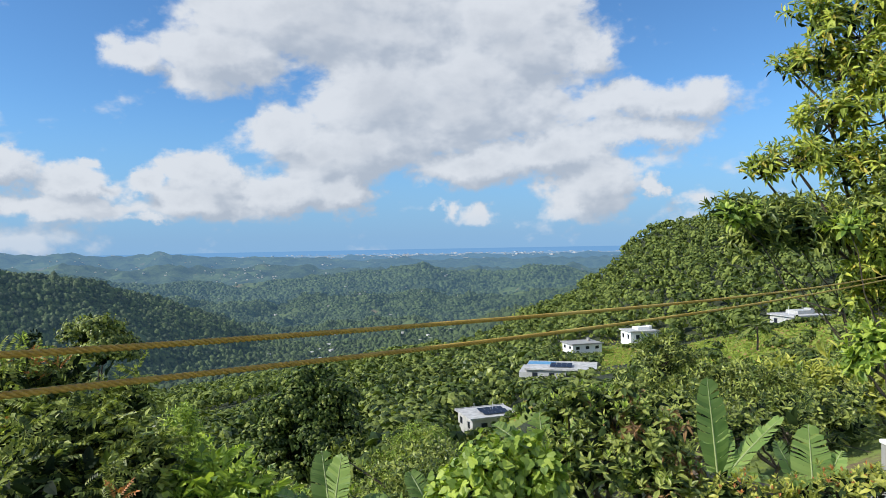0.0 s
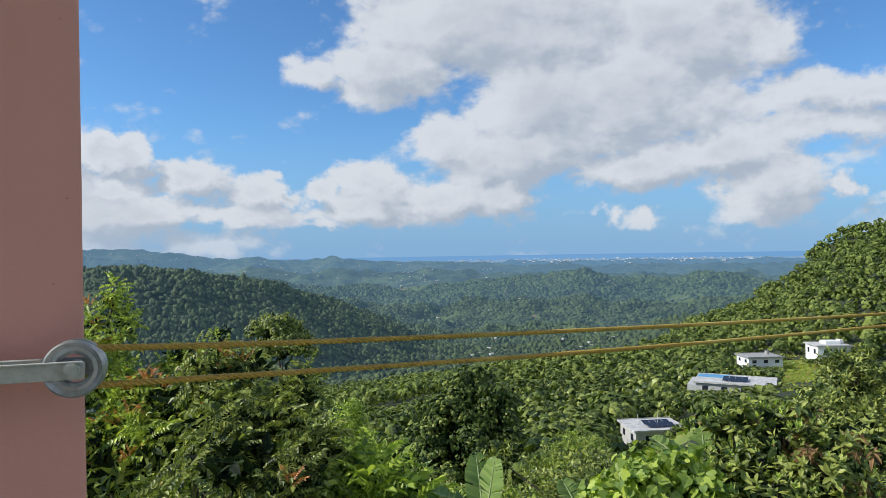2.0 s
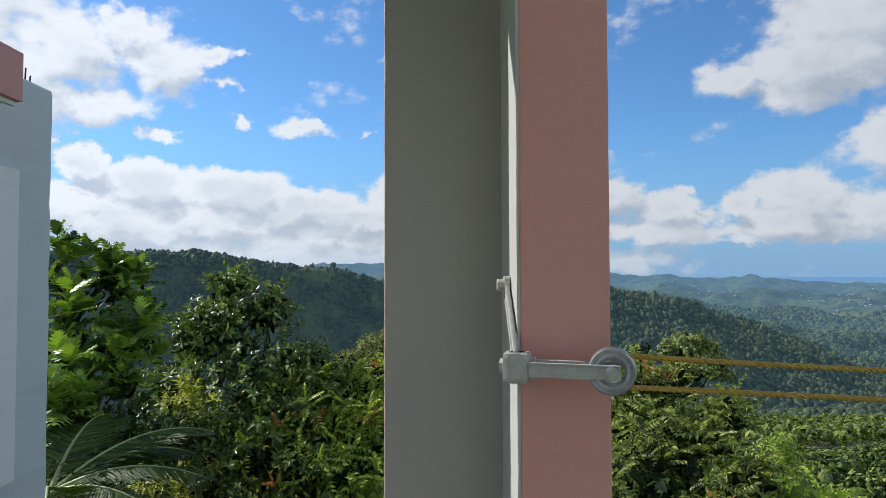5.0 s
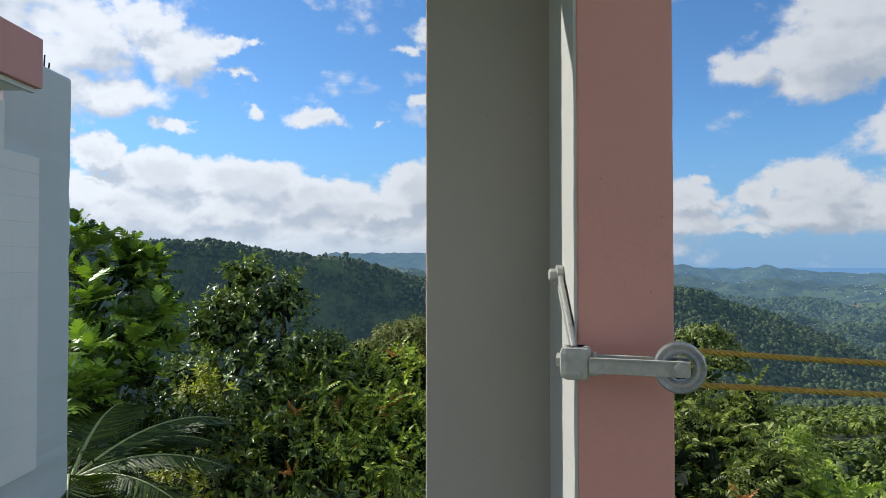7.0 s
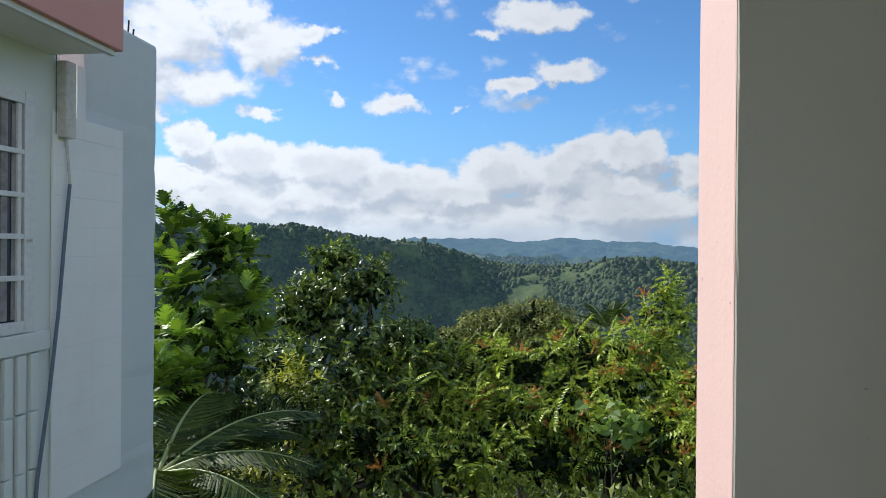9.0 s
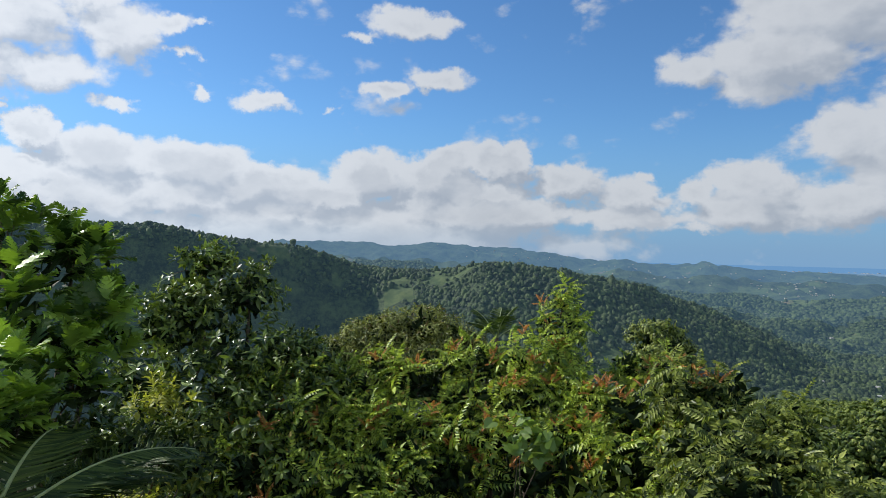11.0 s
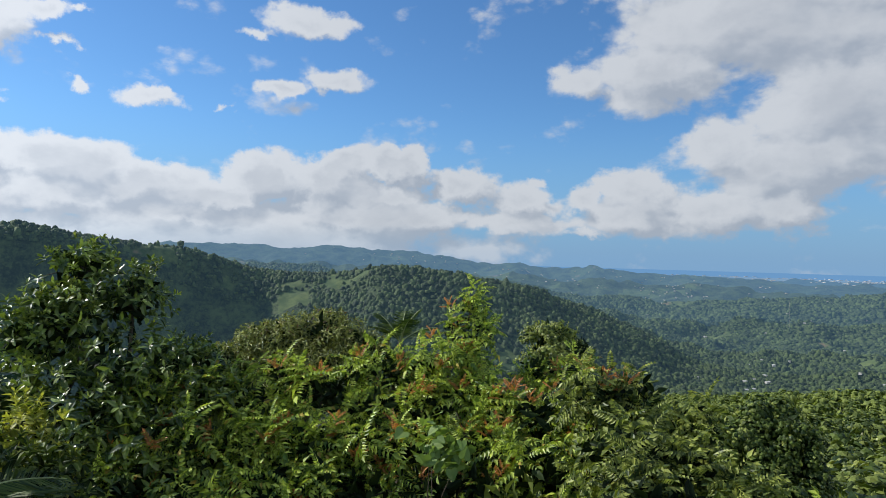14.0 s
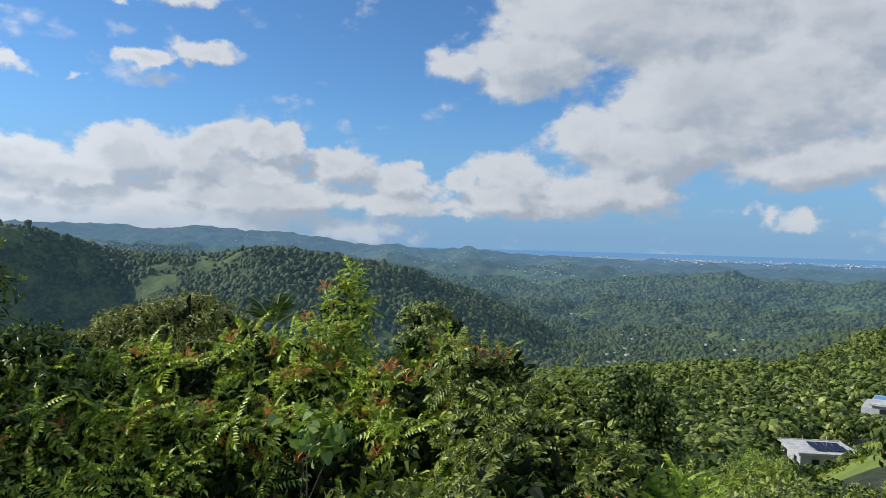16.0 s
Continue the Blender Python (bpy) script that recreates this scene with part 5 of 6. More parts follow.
make_tree("dark_leaved_tree", RIGHT_LOW, LONG, LEAF_MID, 330, 9, 0.23, "low spreading dark bough hung with leaves", "tree", seed=19, base=RT_BASE, girth=0.025, inner=0.4, droop=0.1)
make_tree("bright_vine", RIGHT_BRIGHT, OVAL, LEAF_BRIGHT, 110, 8, 0.20, "bright lime-green creeper hanging in the tall tree", "vine", seed=20, base=RT_BASE, girth=0.03, inner=0.3)


# ---------------------------------------------------------------- bananas
def banana_blade(rng, base, way, long, wide, sag, tears):
    """One torn paddle leaf with a raised midrib: the blade's strips part along the tears."""
    base, way = np.array(base, float), np.array(way, float)
    way = way / np.linalg.norm(way)
    side = np.cross(way, (0, 0, 1.0))
    side = side / max(np.linalg.norm(side), 1e-6)
    n = 22
    s = np.linspace(0, 1, n + 1)
    mid = base + np.outer(s * long, way)
    mid[:, 2] -= sag * long * s**2.2
    width = wide * np.sin(np.clip(s * 0.94 + 0.06, 0, 1) * math.pi) ** 0.55 * 0.5
    v, f = [], []
    for sg in (-1, 1):
        gap = 0.0
        for k in range(n):
            if rng.random() < tears:
                gap = rng.uniform(0.12, 0.5)
            else:
                gap *= 0.4
            t0, t1 = s[k], s[k + 1]
            lift = 0.22 + 0.1 * math.sin(k * 0.7 + sg)
            i = len(v)
            for t, j, cut in ((t0, k, gap * 0.5), (t1, k + 1, 0.0)):
                w = width[j]
                a = mid[j]
                d = rng.normal(0, 0.012)
                v.append(a)
                v.append(a + side * sg * w * 0.55 + (0, 0, w * lift + d))
                v.append(a + side * sg * w * (1 - cut) + way * 0.10 * long * w / wide + (0, 0, w * lift * 0.7 - w * 0.35 * gap + d))
            f += [(i, i + 1, i + 4, i + 3), (i + 1, i + 2, i + 5, i + 4)]
    return np.array(v), np.array(f)


RIB = plain("banana_midrib", (0.34, 0.40, 0.16), 0.5, 0.0, 0.2)


def banana_plant(at, blades, label, seed):
    """at: foot of the stem; blades: (turn, lean from upright, length, width, sag)."""
    rng = np.random.default_rng(seed)
    x, y = at[0], at[1]
    z = land_height(x, y) - 0.1
    root = empty("banana_plant", (x, y, z), label, "banana plant", "banana plants on the slope")
    top = at[2] - z
    v, f = tube([[(0, 0, 0, 0.13), (0.03, 0.02, top * 0.5, 0.11), (0, 0, top, 0.07)]], 10)
    st = new("stem", soup("stem", v, f, RIB, smooth=True))
    st.parent = root
    for turn, lean, long, wide, sag in blades:
        t, l = radians(turn), radians(lean)
        way = np.array([-math.sin(t) * math.sin(l), math.cos(t) * math.sin(l), math.cos(l)])
        v, f = banana_blade(rng, (0, 0, top), way, long, wide, sag, 0.22)
        b = new("leaf_blade", soup("leaf_blade", v, f, LEAF_BANANA, smooth=True))
        b.parent = root
        s = np.linspace(0, 1, 9)
        mid = np.outer(s * long, way) + (0, 0, top + 0.008)
        mid[:, 2] -= sag * long * s**2.2
        v, f = tube([np.column_stack([mid, 0.022 * (1 - 0.85 * s)])], 6)
        r_ob = new("midrib", soup("midrib", v, f, RIB, smooth=True))
        r_ob.parent = b


banana_plant((3.30, 9.9, -3.55), ((20, 8, 1.6, 0.52, 0.05), (-20, 25, 1.1, 0.45, 0.2), (80, 50, 1.2, 0.4, 0.4), (200, 50, 1.0, 0.4, 0.4), (-75, 45, 1.5, 0.42, 0.1)), "banana plant with one tall upright torn leaf", 31)
banana_plant((4.35, 9.3, -3.75), ((-10, 12, 1.25, 0.52, 0.05), (40, 28, 1.15, 0.5, 0.1), (-70, 25, 1.1, 0.45, 0.15), (110, 45, 1.2, 0.5, 0.2), (-120, 40, 1.0, 0.45, 0.3), (170, 45, 0.9, 0.45, 0.3)), "banana clump with broad torn sunlit leaves", 32)
banana_plant((-2.05, 8.8, -3.75), ((30, 22, 1.1, 0.42, 0.1), (-25, 14, 1.05, 0.42, 0.1), (90, 45, 1.1, 0.4, 0.3), (-80, 50, 1.0, 0.4, 0.3), (180, 40, 0.9, 0.4, 0.3)), "young banana plant with pale green leaves", 33)
banana_plant((-0.55, 7.9, -3.45), ((45, 35, 1.0, 0.4, 0.2), (-40, 20, 1.0, 0.4, 0.1), (110, 50, 0.9, 0.38, 0.3), (-95, 48, 0.9, 0.38, 0.3), (170, 40, 0.8, 0.38, 0.3)), "young banana plant beside the vine", 34)
banana_plant((0.75, 8.6, -3.0), ((60, 40, 1.2, 0.42, 0.3), (-50, 35, 1.0, 0.42, 0.2), (10, 20, 0.9, 0.4, 0.1), (150, 50, 0.9, 0.4, 0.3)), "banana plant half hidden by the vine", 35)


# ---------------------------------------------------------------- palms
def palm_frond(rng, base, turn, lean, long, leaflets, drop, width, fat=1.0):
    """An arched rib with a comb of narrow leaflets to both sides."""
    t, l = radians(turn), radians(lean)
    way = np.array([-math.sin(t) * math.sin(l), math.cos(t) * math.sin(l), math.cos(l)])
    s = np.linspace(0, 1, 14)
    p = np.array(base) + np.outer(s * long, way)
    p[:, 2] -= drop * long * s**2
    rib = np.column_stack([p, 0.024 * (1 - 0.85 * s)])
    q = np.linspace(0.12, 1.0, leaflets)
    at = np.stack([np.interp(q, s, p[:, k]) for k in range(3)], 1)
    tang = unit(np.stack([np.interp(q, s, np.gradient(p[:, k])) for k in range(3)], 1))
    side = unit(np.cross(tang, (0, 0, 1.0)))
    vs, fs = [], []
    for sg in (-1, 1):
        d = unit(tang * 0.65 + side * sg * 0.9 + (0, 0, -0.25) + rng.normal(0, 0.06, side.shape))
        sz = width * np.sin(np.clip(q * 0.88 + 0.10, 0, 0.98) * 3.1415) ** 0.5 * rng.uniform(0.85, 1.1, len(q))
        tv = np.array([(-0.014, 0, 0), (0.014, 0, 0), (0.017, 0.5, 0.03), (-0.017, 0.5, 0.03), (0, 1, -0.16)]) * (fat, 1, 1)
        v, f = spread((tv, np.array([(0, 1, 2), (0, 2, 3), (3, 2, 4)])), at, d, np.cross(d, tang) * -sg + (0, 0, 0.5), sz)
        vs.append(v)
        fs.append(f + sum(len(a) for a in vs[:-1]))
    return rib, np.concatenate(vs), np.concatenate(fs)


def palm(at, fronds, long, label, seed, drop=0.5, width=0.5, leaflets=60, girth=0.14, mat=None, fat=1.0):
    rng = np.random.default_rng(seed)
    x, y, zt = at
    z = land_height(x, y) - 0.1
    root = empty("palm_tree", (x, y, z), label, "palm tree", "palms on the slope")
    v, f = tube([[(0, 0, 0, girth), (0.1, 0, (zt - z) * 0.5, girth * 0.8), (0, 0, zt - z, girth * 0.6)]], 10)
    t_ob = new("trunk", soup("trunk", v, f, BARK, smooth=True))
    t_ob.parent = root
    for turn, lean in fronds:
        rib, v, f = palm_frond(rng, (0, 0, zt - z), turn, lean, long * rng.uniform(0.85, 1.1), leaflets, drop, width, fat)
        fr = new("frond", soup("frond", v, f, mat or PALM))
        fr.parent = root
        rv, rf = tube([rib], 5)
        r_ob = new("frond_rib", soup("frond_rib", rv, rf, RIB, smooth=True))
        r_ob.parent = fr


palm((-8.05, 1.05, -2.30), ((0, 50), (22, 64), (-30, 60), (55, 45), (-60, 66), (100, 60), (150, 60), (-100, 60), (-150, 62)), 2.0, "coconut palm with long drooping fronds by the house wall", 41, 0.45, 0.55, 110)
palm((-15.05, 14.36, -2.4), ((-60, 20), (30, 25), (110, 30), (-120, 35), (170, 45), (70, 50), (-20, 55)), 1.5, "young palm with stiff upright fronds behind the bushes", 47, 0.35, 0.45, 50, 0.09)
for px, py, pz, sd in ((12.2, 88.0, -19.6, 42), (13.9, 101.0, -20.9, 43), (41.0, 106.0, -13.6, 45)):
    palm((px, py, pz), [(a * 33 + sd * 7, 35 + (a % 3) * 25) for a in range(13)], 4.4, "coconut palm among the trees of the slope", sd, 0.55, 1.1, 26, 0.16, FOREST, 4.0)


# ---------------------------------------------------------------- houses on the slope
def slope_house(name, az, r, z, turn, size, walls, roof, label, extra=""):
    """A flat-roofed concrete house: walls, roof slab with a low kerb, windows, door, and what stands on the roof."""
    at = away(az, 0, r)
    L, D, H = size
    root = empty(name, (at.x, at.y, z), label, "house", "houses on the slope")
    root.rotation_euler.z = radians(turn)

    def piece(nm, lo, hi, mat, parent=root, lab="", bev=0.02):
        return part(nm, box(bmesh.new(), lo, hi, bev), mat, parent, lab)

    piece("wall", (-L / 2, -D / 2, -3.0), (L / 2, D / 2, H), walls)
    piece("roof", (-L / 2 - 0.45, -D / 2 - 0.45, H), (L / 2 + 0.45, D / 2 + 0.45, H + 0.22), roof, root, "flat concrete roof")
    for a, b in (((-L / 2 - 0.45, -D / 2 - 0.45), (L / 2 + 0.45, -D / 2 - 0.3)), ((-L / 2 - 0.45, D / 2 + 0.3), (L / 2 + 0.45, D / 2 + 0.45))):
        piece("roof_kerb", (*a, H + 0.22), (*b, H + 0.36), roof)
    for face in (-1, 1):
        k = max(2, int(L / 3))
        for i in range(k):
            x = -L / 2 + (i + 0.5) * L / k
            w = piece("window", (x - 0.55, face * D / 2 - 0.04, H * 0.42), (x + 0.55, face * D / 2 + 0.04, H * 0.78), SOLAR, root, "dark louvred window")
            piece("window_frame", (x - 0.65, face * D / 2 - 0.03, H * 0.38), (x + 0.65, face * D / 2 + 0.03, H * 0.42), ALU, w)
        for i in range(2):
            y = -D / 2 + (i + 0.5) * D / 2
            piece("window", (face * L / 2 - 0.04, y - 0.5, H * 0.42), (face * L / 2 + 0.04, y + 0.5, H * 0.78), SOLAR, root, "dark louvred window")
    if "solar" in extra:
        for i in range(4):
            for j in range(2):
                x, y = -L * 0.12 + i * 1.15, -D * 0.20 + j * 1.8
                p = box(bmesh.new(), (-0.54, -0.85, -0.02), (0.54, 0.85, 0.02), 0.01)
                p.transform(Matrix.Translation((x, y, H + 0.55)) @ Matrix.Rotation(radians(10), 4, "X"))
                part("solar_panel", p, SOLAR, root, "dark solar panel")
    if "tank" in extra:
        bm = bmesh.new()
        rod(bm, (L * 0.3, D * 0.2, H + 0.2), (L * 0.3, D * 0.2, H + 1.1), 0.55, 0.5, 16)
        part("water_tank", bm, CONCRETE, root, "round roof water tank")
    if "room" in extra:
        piece("roof_room", (-L * 0.1, -D * 0.1, H + 0.22), (L * 0.35, D * 0.4, H + 1.0), walls)
        piece("stair_head", (L * 0.36, 0, H + 0.22), (L * 0.47, D * 0.3, H + 1.3), walls)
    if "blue" in extra:
        piece("roof_patch", (-L / 2 - 0.3, D * 0.12, H + 0.224), (-L * 0.10, D / 2 + 0.2, H + 0.26), BLUETARP, root, "blue painted roof part")
        piece("lean_to", (-L / 2 - 1.6, -D / 2, -2.0), (-L / 2, D / 2, H - 0.5), walls)
    if "wires" in extra:
        for x in (-L * 0.3, L * 0.1):
            part("mast", rod(bmesh.new(), (x, 0, H), (x, 0, H + 2.0), 0.03, seg=6), ALU, root)
    return root


GREYHOUSE = paint("house_grey_wall", (0.50, 0.50, 0.48), (0.36, 0.35, 0.33), 0.8)
HOUSES = (("flat_roofed_house", 0.1, 118, -32.8, 23, (8.6, 7.0, 3.0), GREYHOUSE, ROOFING, "weathered grey house with solar panels on a white flat roof", "solar wires"),
          ("long_flat_house", -6.1, 147, -29.6, -10, (14.0, 8.5, 2.6), GREYHOUSE, ROOFING, "long low house with solar panels and a partly blue roof", "solar blue"),
          ("small_house", -7.8, 196, -31.4, 20, (9.0, 6.5, 2.3), WHITE, CONCRETE, "small white house with a dark grey roof", "tank"),
          ("white_house", -12.4, 214, -31.5, 14, (8.8, 7.0, 3.8), WHITE, ROOFING, "bright white flat-roofed house above a lawn", "room"),
          ("ridge_house", -24.0, 168, -20.2, 20, (9.2, 7.0, 2.9), GREYHOUSE, ROOFING, "pale grey house standing in a meadow", "room wires"))
for h in HOUSES:
    slope_house(*h)

# the neighbour's yard: a white gate post, planks and a path
yard_post = empty("gate_post", (6.18, 10.5, land_height(6.18, 10.5)), "white painted concrete gate post", "post")
part("shaft", box(bmesh.new(), (-0.2, -0.2, -0.3), (0.2, 0.2, 1.35), 0.02), CONCRETE, yard_post)
part("cap", box(bmesh.new(), (-0.22, -0.22, 1.35), (0.22, 0.22, 1.41), 0.02), WHITE, yard_post)
planks = empty("plank_pile", (3.9, 8.1, -3.08), "weathered grey-brown planks and a rusty sheet on a ledge", "planks")
for k in range(5):
    p = box(bmesh.new(), (-1.5, -0.09, -0.018), (1.3 + 0.2 * (k % 2), 0.09, 0.018), 0.005)
    p.transform(Matrix.Translation((0.1 * k, 0.05 - 0.16 * k, 0.03 * (k % 3))) @ Matrix.Rotation(radians(-38 + 5 * k), 4, "Z") @ Matrix.Rotation(radians(3 * (k % 2) - 2), 4, "Y"))
    part("plank", p, WOODEN, planks)
ledge = part("ledge_wall", box(bmesh.new(), (2.3, 7.2, -7.5), (6.5, 8.4, -3.12), 0.05), CONCRETE, None)
tagged(ledge, "low concrete retaining ledge overgrown with creepers", "ledge", kind="structure")

# ---------------------------------------------------------------- woods between the house and the far hills
SHOWN = (0.5, 2.0, 1.0, 0.5, 0.3)                             # how far up each house its trees reach
KEEP = [(h[1], math.degrees(h[5][0] * 0.62 / h[2]) + 0.3, h[2], math.degrees(math.atan2(h[3] + s, h[2]))) for h, s in zip(HOUSES, SHOWN)]


def clearing(az, r):
    """Meadows, yards and house plots."""
    if any(abs(az - a) < w and -5.0 < r - d < 7 for a, w, d, e in KEEP):
        return True
    if -28.5 < az < -15.0 and 88 + 3 * math.sin(az) < r < 182:
        return True
    if -12.8 < az < -9.4 and 150 < r < 207:
        return True
    return False


def top_limit(az, r):
    """How high a tree may reach without hiding what is seen beyond it, in degrees."""
    lim = float(np.interp(az, (-60, -27, -21, -15, -10, -4, 3, 12, 22, 40, 80), (-6, -6.6, -6.8, -7.4, -7.8, -8.2, -9.2, -10.4, -12.5, -11, -9)))
    for a, w, d, e in KEEP:
        if abs(az - a) < w + 110 / r and r < d:
            lim = min(lim, e - 0.1)
    if 9.0 < az < 21.5 and r < 64:                              # the big dark tree stands free
        lim = min(lim, -17.5)
    if 17 < az < 29 and r < 30:
        lim = min(lim, -21.0)
    if -28.5 < az < -15.0 and r < 120:
        lim = min(lim, -10.3)
    if -12.8 < az < -9.4 and r < 200:
        lim = min(lim, -9.9)
    return lim


def proto_tree(k, mat, sprigs, size, hgt, wid):
    """A small wood tree at the origin: trunk and lumpy crown."""
    rng = np.random.default_rng(200 + k)
    n = 5 + k % 3
    lob = [(rng.normal(0, wid * 0.28), rng.normal(0, wid * 0.28), hgt * rng.uniform(0.5, 0.80), wid * rng.uniform(0.30, 0.46), hgt * rng.uniform(0.16, 0.26)) for _ in range(n)]
    root = empty("woodland_tree", (0, 0, 0), "leafy green woodland tree on the hillside", "tree", "woodland trees on the near slope")
    paths = [limb(rng, (0, 0, -0.6), (0, 0, hgt * 0.45), 0.16, 0.11)]
    for l in lob:
        paths.append(limb(rng, (0, 0, hgt * 0.4), l[:3], 0.08, 0.03, 5))
    v, f = tube(paths, 5)
    t_ob = new("trunk", soup("trunk", v, f, BARK, smooth=True))
    t_ob.parent = root
    at, out = shell(rng, clumped(lob, 6, 0.42, k), sprigs, 0.7, 0.4, 0.15, 0.2)
    way = rng.normal(0, 1, out.shape)
    way = unit(way - out * (way * out).sum(1, keepdims=True)) + out * rng.uniform(-0.1, 0.5, (sprigs, 1))
    v, f = spread(SPRIG, at, way, out + (0, 0, 0.25) + rng.normal(0, 0.2, out.shape), size * rng.uniform(0.7, 1.25, sprigs))
    c_ob = new("crown", soup("crown", v, f, mat))
    c_ob.parent = root
    return root, float(np.percentile(v[:, 2], 99.7))


ELEV = np.degrees(np.arctan2(HZ + 4.0, RG))
SEEN = ELEV >= np.maximum.accumulate(np.where(RG < 60, -90.0, ELEV - 0.45), 0) - 0.05          # slopes turned this way
wood_rng = random.Random(77)
protos = [proto_tree(k, m, 310, 0.48, h, w) for k, (m, h, w) in enumerate(
    ((FOREST, 7.5, 5.5), (LEAF_MID, 6.5, 6.0), (LEAF_DARK, 8.0, 5.0), (FOREST, 5.5, 5.5), (LEAF_BRIGHT, 5.0, 4.5), (LEAF_MID, 7.0, 4.6)))]
used = set()
near_trees, far_trees = [], []
r = 24.0
while r < 215:
    step = 3.8 if r < 48 else 4.4
    n = int(radians(100) * r / step)
    for i in range(n):
        az = -33 + 100 * (i + wood_rng.random()) / n
        d = r + wood_rng.uniform(-0.5, 0.5) * step
        if clearing(az, d):
            continue
        p = away(az, 0, d)
        g = land_height(p.x, p.y)
        h = wood_rng.uniform(4.2, 8.5)
        if r < 34 and az > 20:
            continue
        room = math.tan(radians(top_limit(az, d))) * d - g
        room = room * 0.86 - 0.8
        if room < 1.2:
            continue
        h = min(h, room)
        (near_trees if d < 48 else far_trees).append((p.x, p.y, g, h))
    r += step * 0.85
for k in range(110):                                          # undergrowth between the trees below the house
    az, d = wood_rng.uniform(-12, 92), wood_rng.uniform(7.5, 34)
    p = away(az, 0, d)
    g = land_height(p.x, p.y)
    room = (math.tan(radians(-21 if az < 30 else -18)) * d - g) * 0.9
    if room > 0.8:
        near_trees.append((p.x, p.y, g, min(room, wood_rng.uniform(1.5, 4.0))))
for h, s in zip(HOUSES, SHOWN):                               # bushes along the house fronts
    for k in range(9):
        az = h[1] + (k / 4 - 1) * math.degrees(h[5][0] * 0.6 / h[2])
        p = away(az, 0, h[2] - h[5][1] / 2 - 2.6 + wood_rng.uniform(-0.6, 0.6))
        g = land_height(p.x, p.y)
        far_trees.append((p.x, p.y, g, max(1.5, (h[3] + s * wood_rng.uniform(0.5, 1.0) - g) * 1.02)))
for k in range(250):                                          # scrub along the foot of the meadow, and bushes in it
    az, d = (wood_rng.uniform(-30, -13), wood_rng.uniform(55, 96)) if k < 200 else (wood_rng.uniform(-28, -15), wood_rng.uniform(98, 178))
    p = away(az, 0, d)
    far_trees.append((p.x, p.y, land_height(p.x, p.y) - 0.2, wood_rng.uniform(0.7, 1.6) if k < 200 else wood_rng.uniform(1.0, 2.6)))
for x, y, g, h in near_trees:
    k = wood_rng.choices(range(6), (4, 3, 4, 3, 0.4, 3))[0]
    root, hk = protos[k]
    s = h / hk * 1.04
    m = Matrix.Translation((x, y, g)) @ Matrix.Rotation(wood_rng.uniform(0, 6.28), 4, "Z")
    if k in used:
        ob = copy_thing(root, m)
    else:
        ob = root
        ob.matrix_basis = m
        used.add(k)
    ob.scale = (max(s, 0.55), max(s, 0.55), s)
for k, (root, hk) in enumerate(protos):
    if k not in used:
        p = away(-4 + 7 * k, 0, 70)
        root.matrix_basis = Matrix.Translation((p.x, p.y, land_height(p.x, p.y)))


def far_wood(name, trees, per, size, mat, label, seed):
    """Many domed, lumpy crowns of leaf tufts in one object."""
    rng = np.random.default_rng(seed)
    t = np.array(trees, float)
    k = len(t)
    wide = np.clip(t[:, 3] * rng.uniform(0.34, 0.50, k), 0.9, 3.1)
    tall = np.clip(t[:, 3] * rng.uniform(0.28, 0.42, k), 0.5, 3.0)
    d = unit(rng.normal(0, 1, (k, per, 3)) + (0, 0, 0.35))
    ph = rng.uniform(0, 6.28, (k, 1, 3))
    lump = 1 + 0.20 * np.sin(d[..., 0] * 5 + ph[..., 0]) + 0.20 * np.sin(d[..., 1] * 5 + ph[..., 1]) + 0.12 * np.sin(d[..., 2] * 7 + ph[..., 2])
    r = lump * rng.uniform(0.88, 1.04, (k, per))
    cen = np.stack([t[:, 0], t[:, 1], t[:, 2] + t[:, 3] - tall * 1.15], 1)[:, None, :]
    at = (cen + d * r[..., None] * np.stack([wide, wide, tall], 1)[:, None, :]).reshape(-1, 3)
    out = unit(d / np.stack([wide, wide, tall], 1)[:, None, :]).reshape(-1, 3)
    way = rng.normal(0, 1, out.shape)
    way = way - out * (way * out).sum(1, keepdims=True)
    sz = size * rng.uniform(0.6, 1.35, len(at)) * np.repeat(wide / 2.2, per) ** 0.7
    v, f = spread(FLAKE, at, way, out + rng.normal(0, 0.30, out.shape), sz)
    return tagged(new(name, soup(name, v, f, mat)), label, "woods", kind="stuff")


hill_trees = []
r = 183.0                                                     # the hill to the right of the houses
while r < 520:
    n = int(radians(78) * r / 6.2)
    for i in range(n):
        az = -31 + 78 * (i + wood_rng.random()) / n
        d = r + wood_rng.uniform(-2.5, 2.5)
        if d > 330 and az > 4 and wood_rng.random() < 0.5:
            continue
        i_, j_ = min(int(np.searchsorted(RR, d)), len(RR) - 1), min(int(np.searchsorted(AZ, az)), len(AZ) - 1)
        if (az < 4 and d > 0.98 * float(along(CREST_A, az))) or (az >= 4 and not SEEN[i_, j_]) or clearing(az, d) or (d < 219 and -15 < az < -5) or (d < 207 and az > -13.5):
            continue
        p = away(az, 0, d)
        hill_trees.append((p.x, p.y, land_height(p.x, p.y) - 0.5, wood_rng.uniform(3.8, 7.0)))
    r += 5.0
sorts = [[], [], [], [], [], []]
for tr in far_trees:
    near = math.hypot(tr[0], tr[1]) < 100
    sorts[wood_rng.choices((0, 1, 2), (5, 2, 3))[0] + (0 if near else 3)].append(tr)
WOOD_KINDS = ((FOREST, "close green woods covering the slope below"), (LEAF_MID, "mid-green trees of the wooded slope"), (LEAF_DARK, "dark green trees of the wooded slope"))
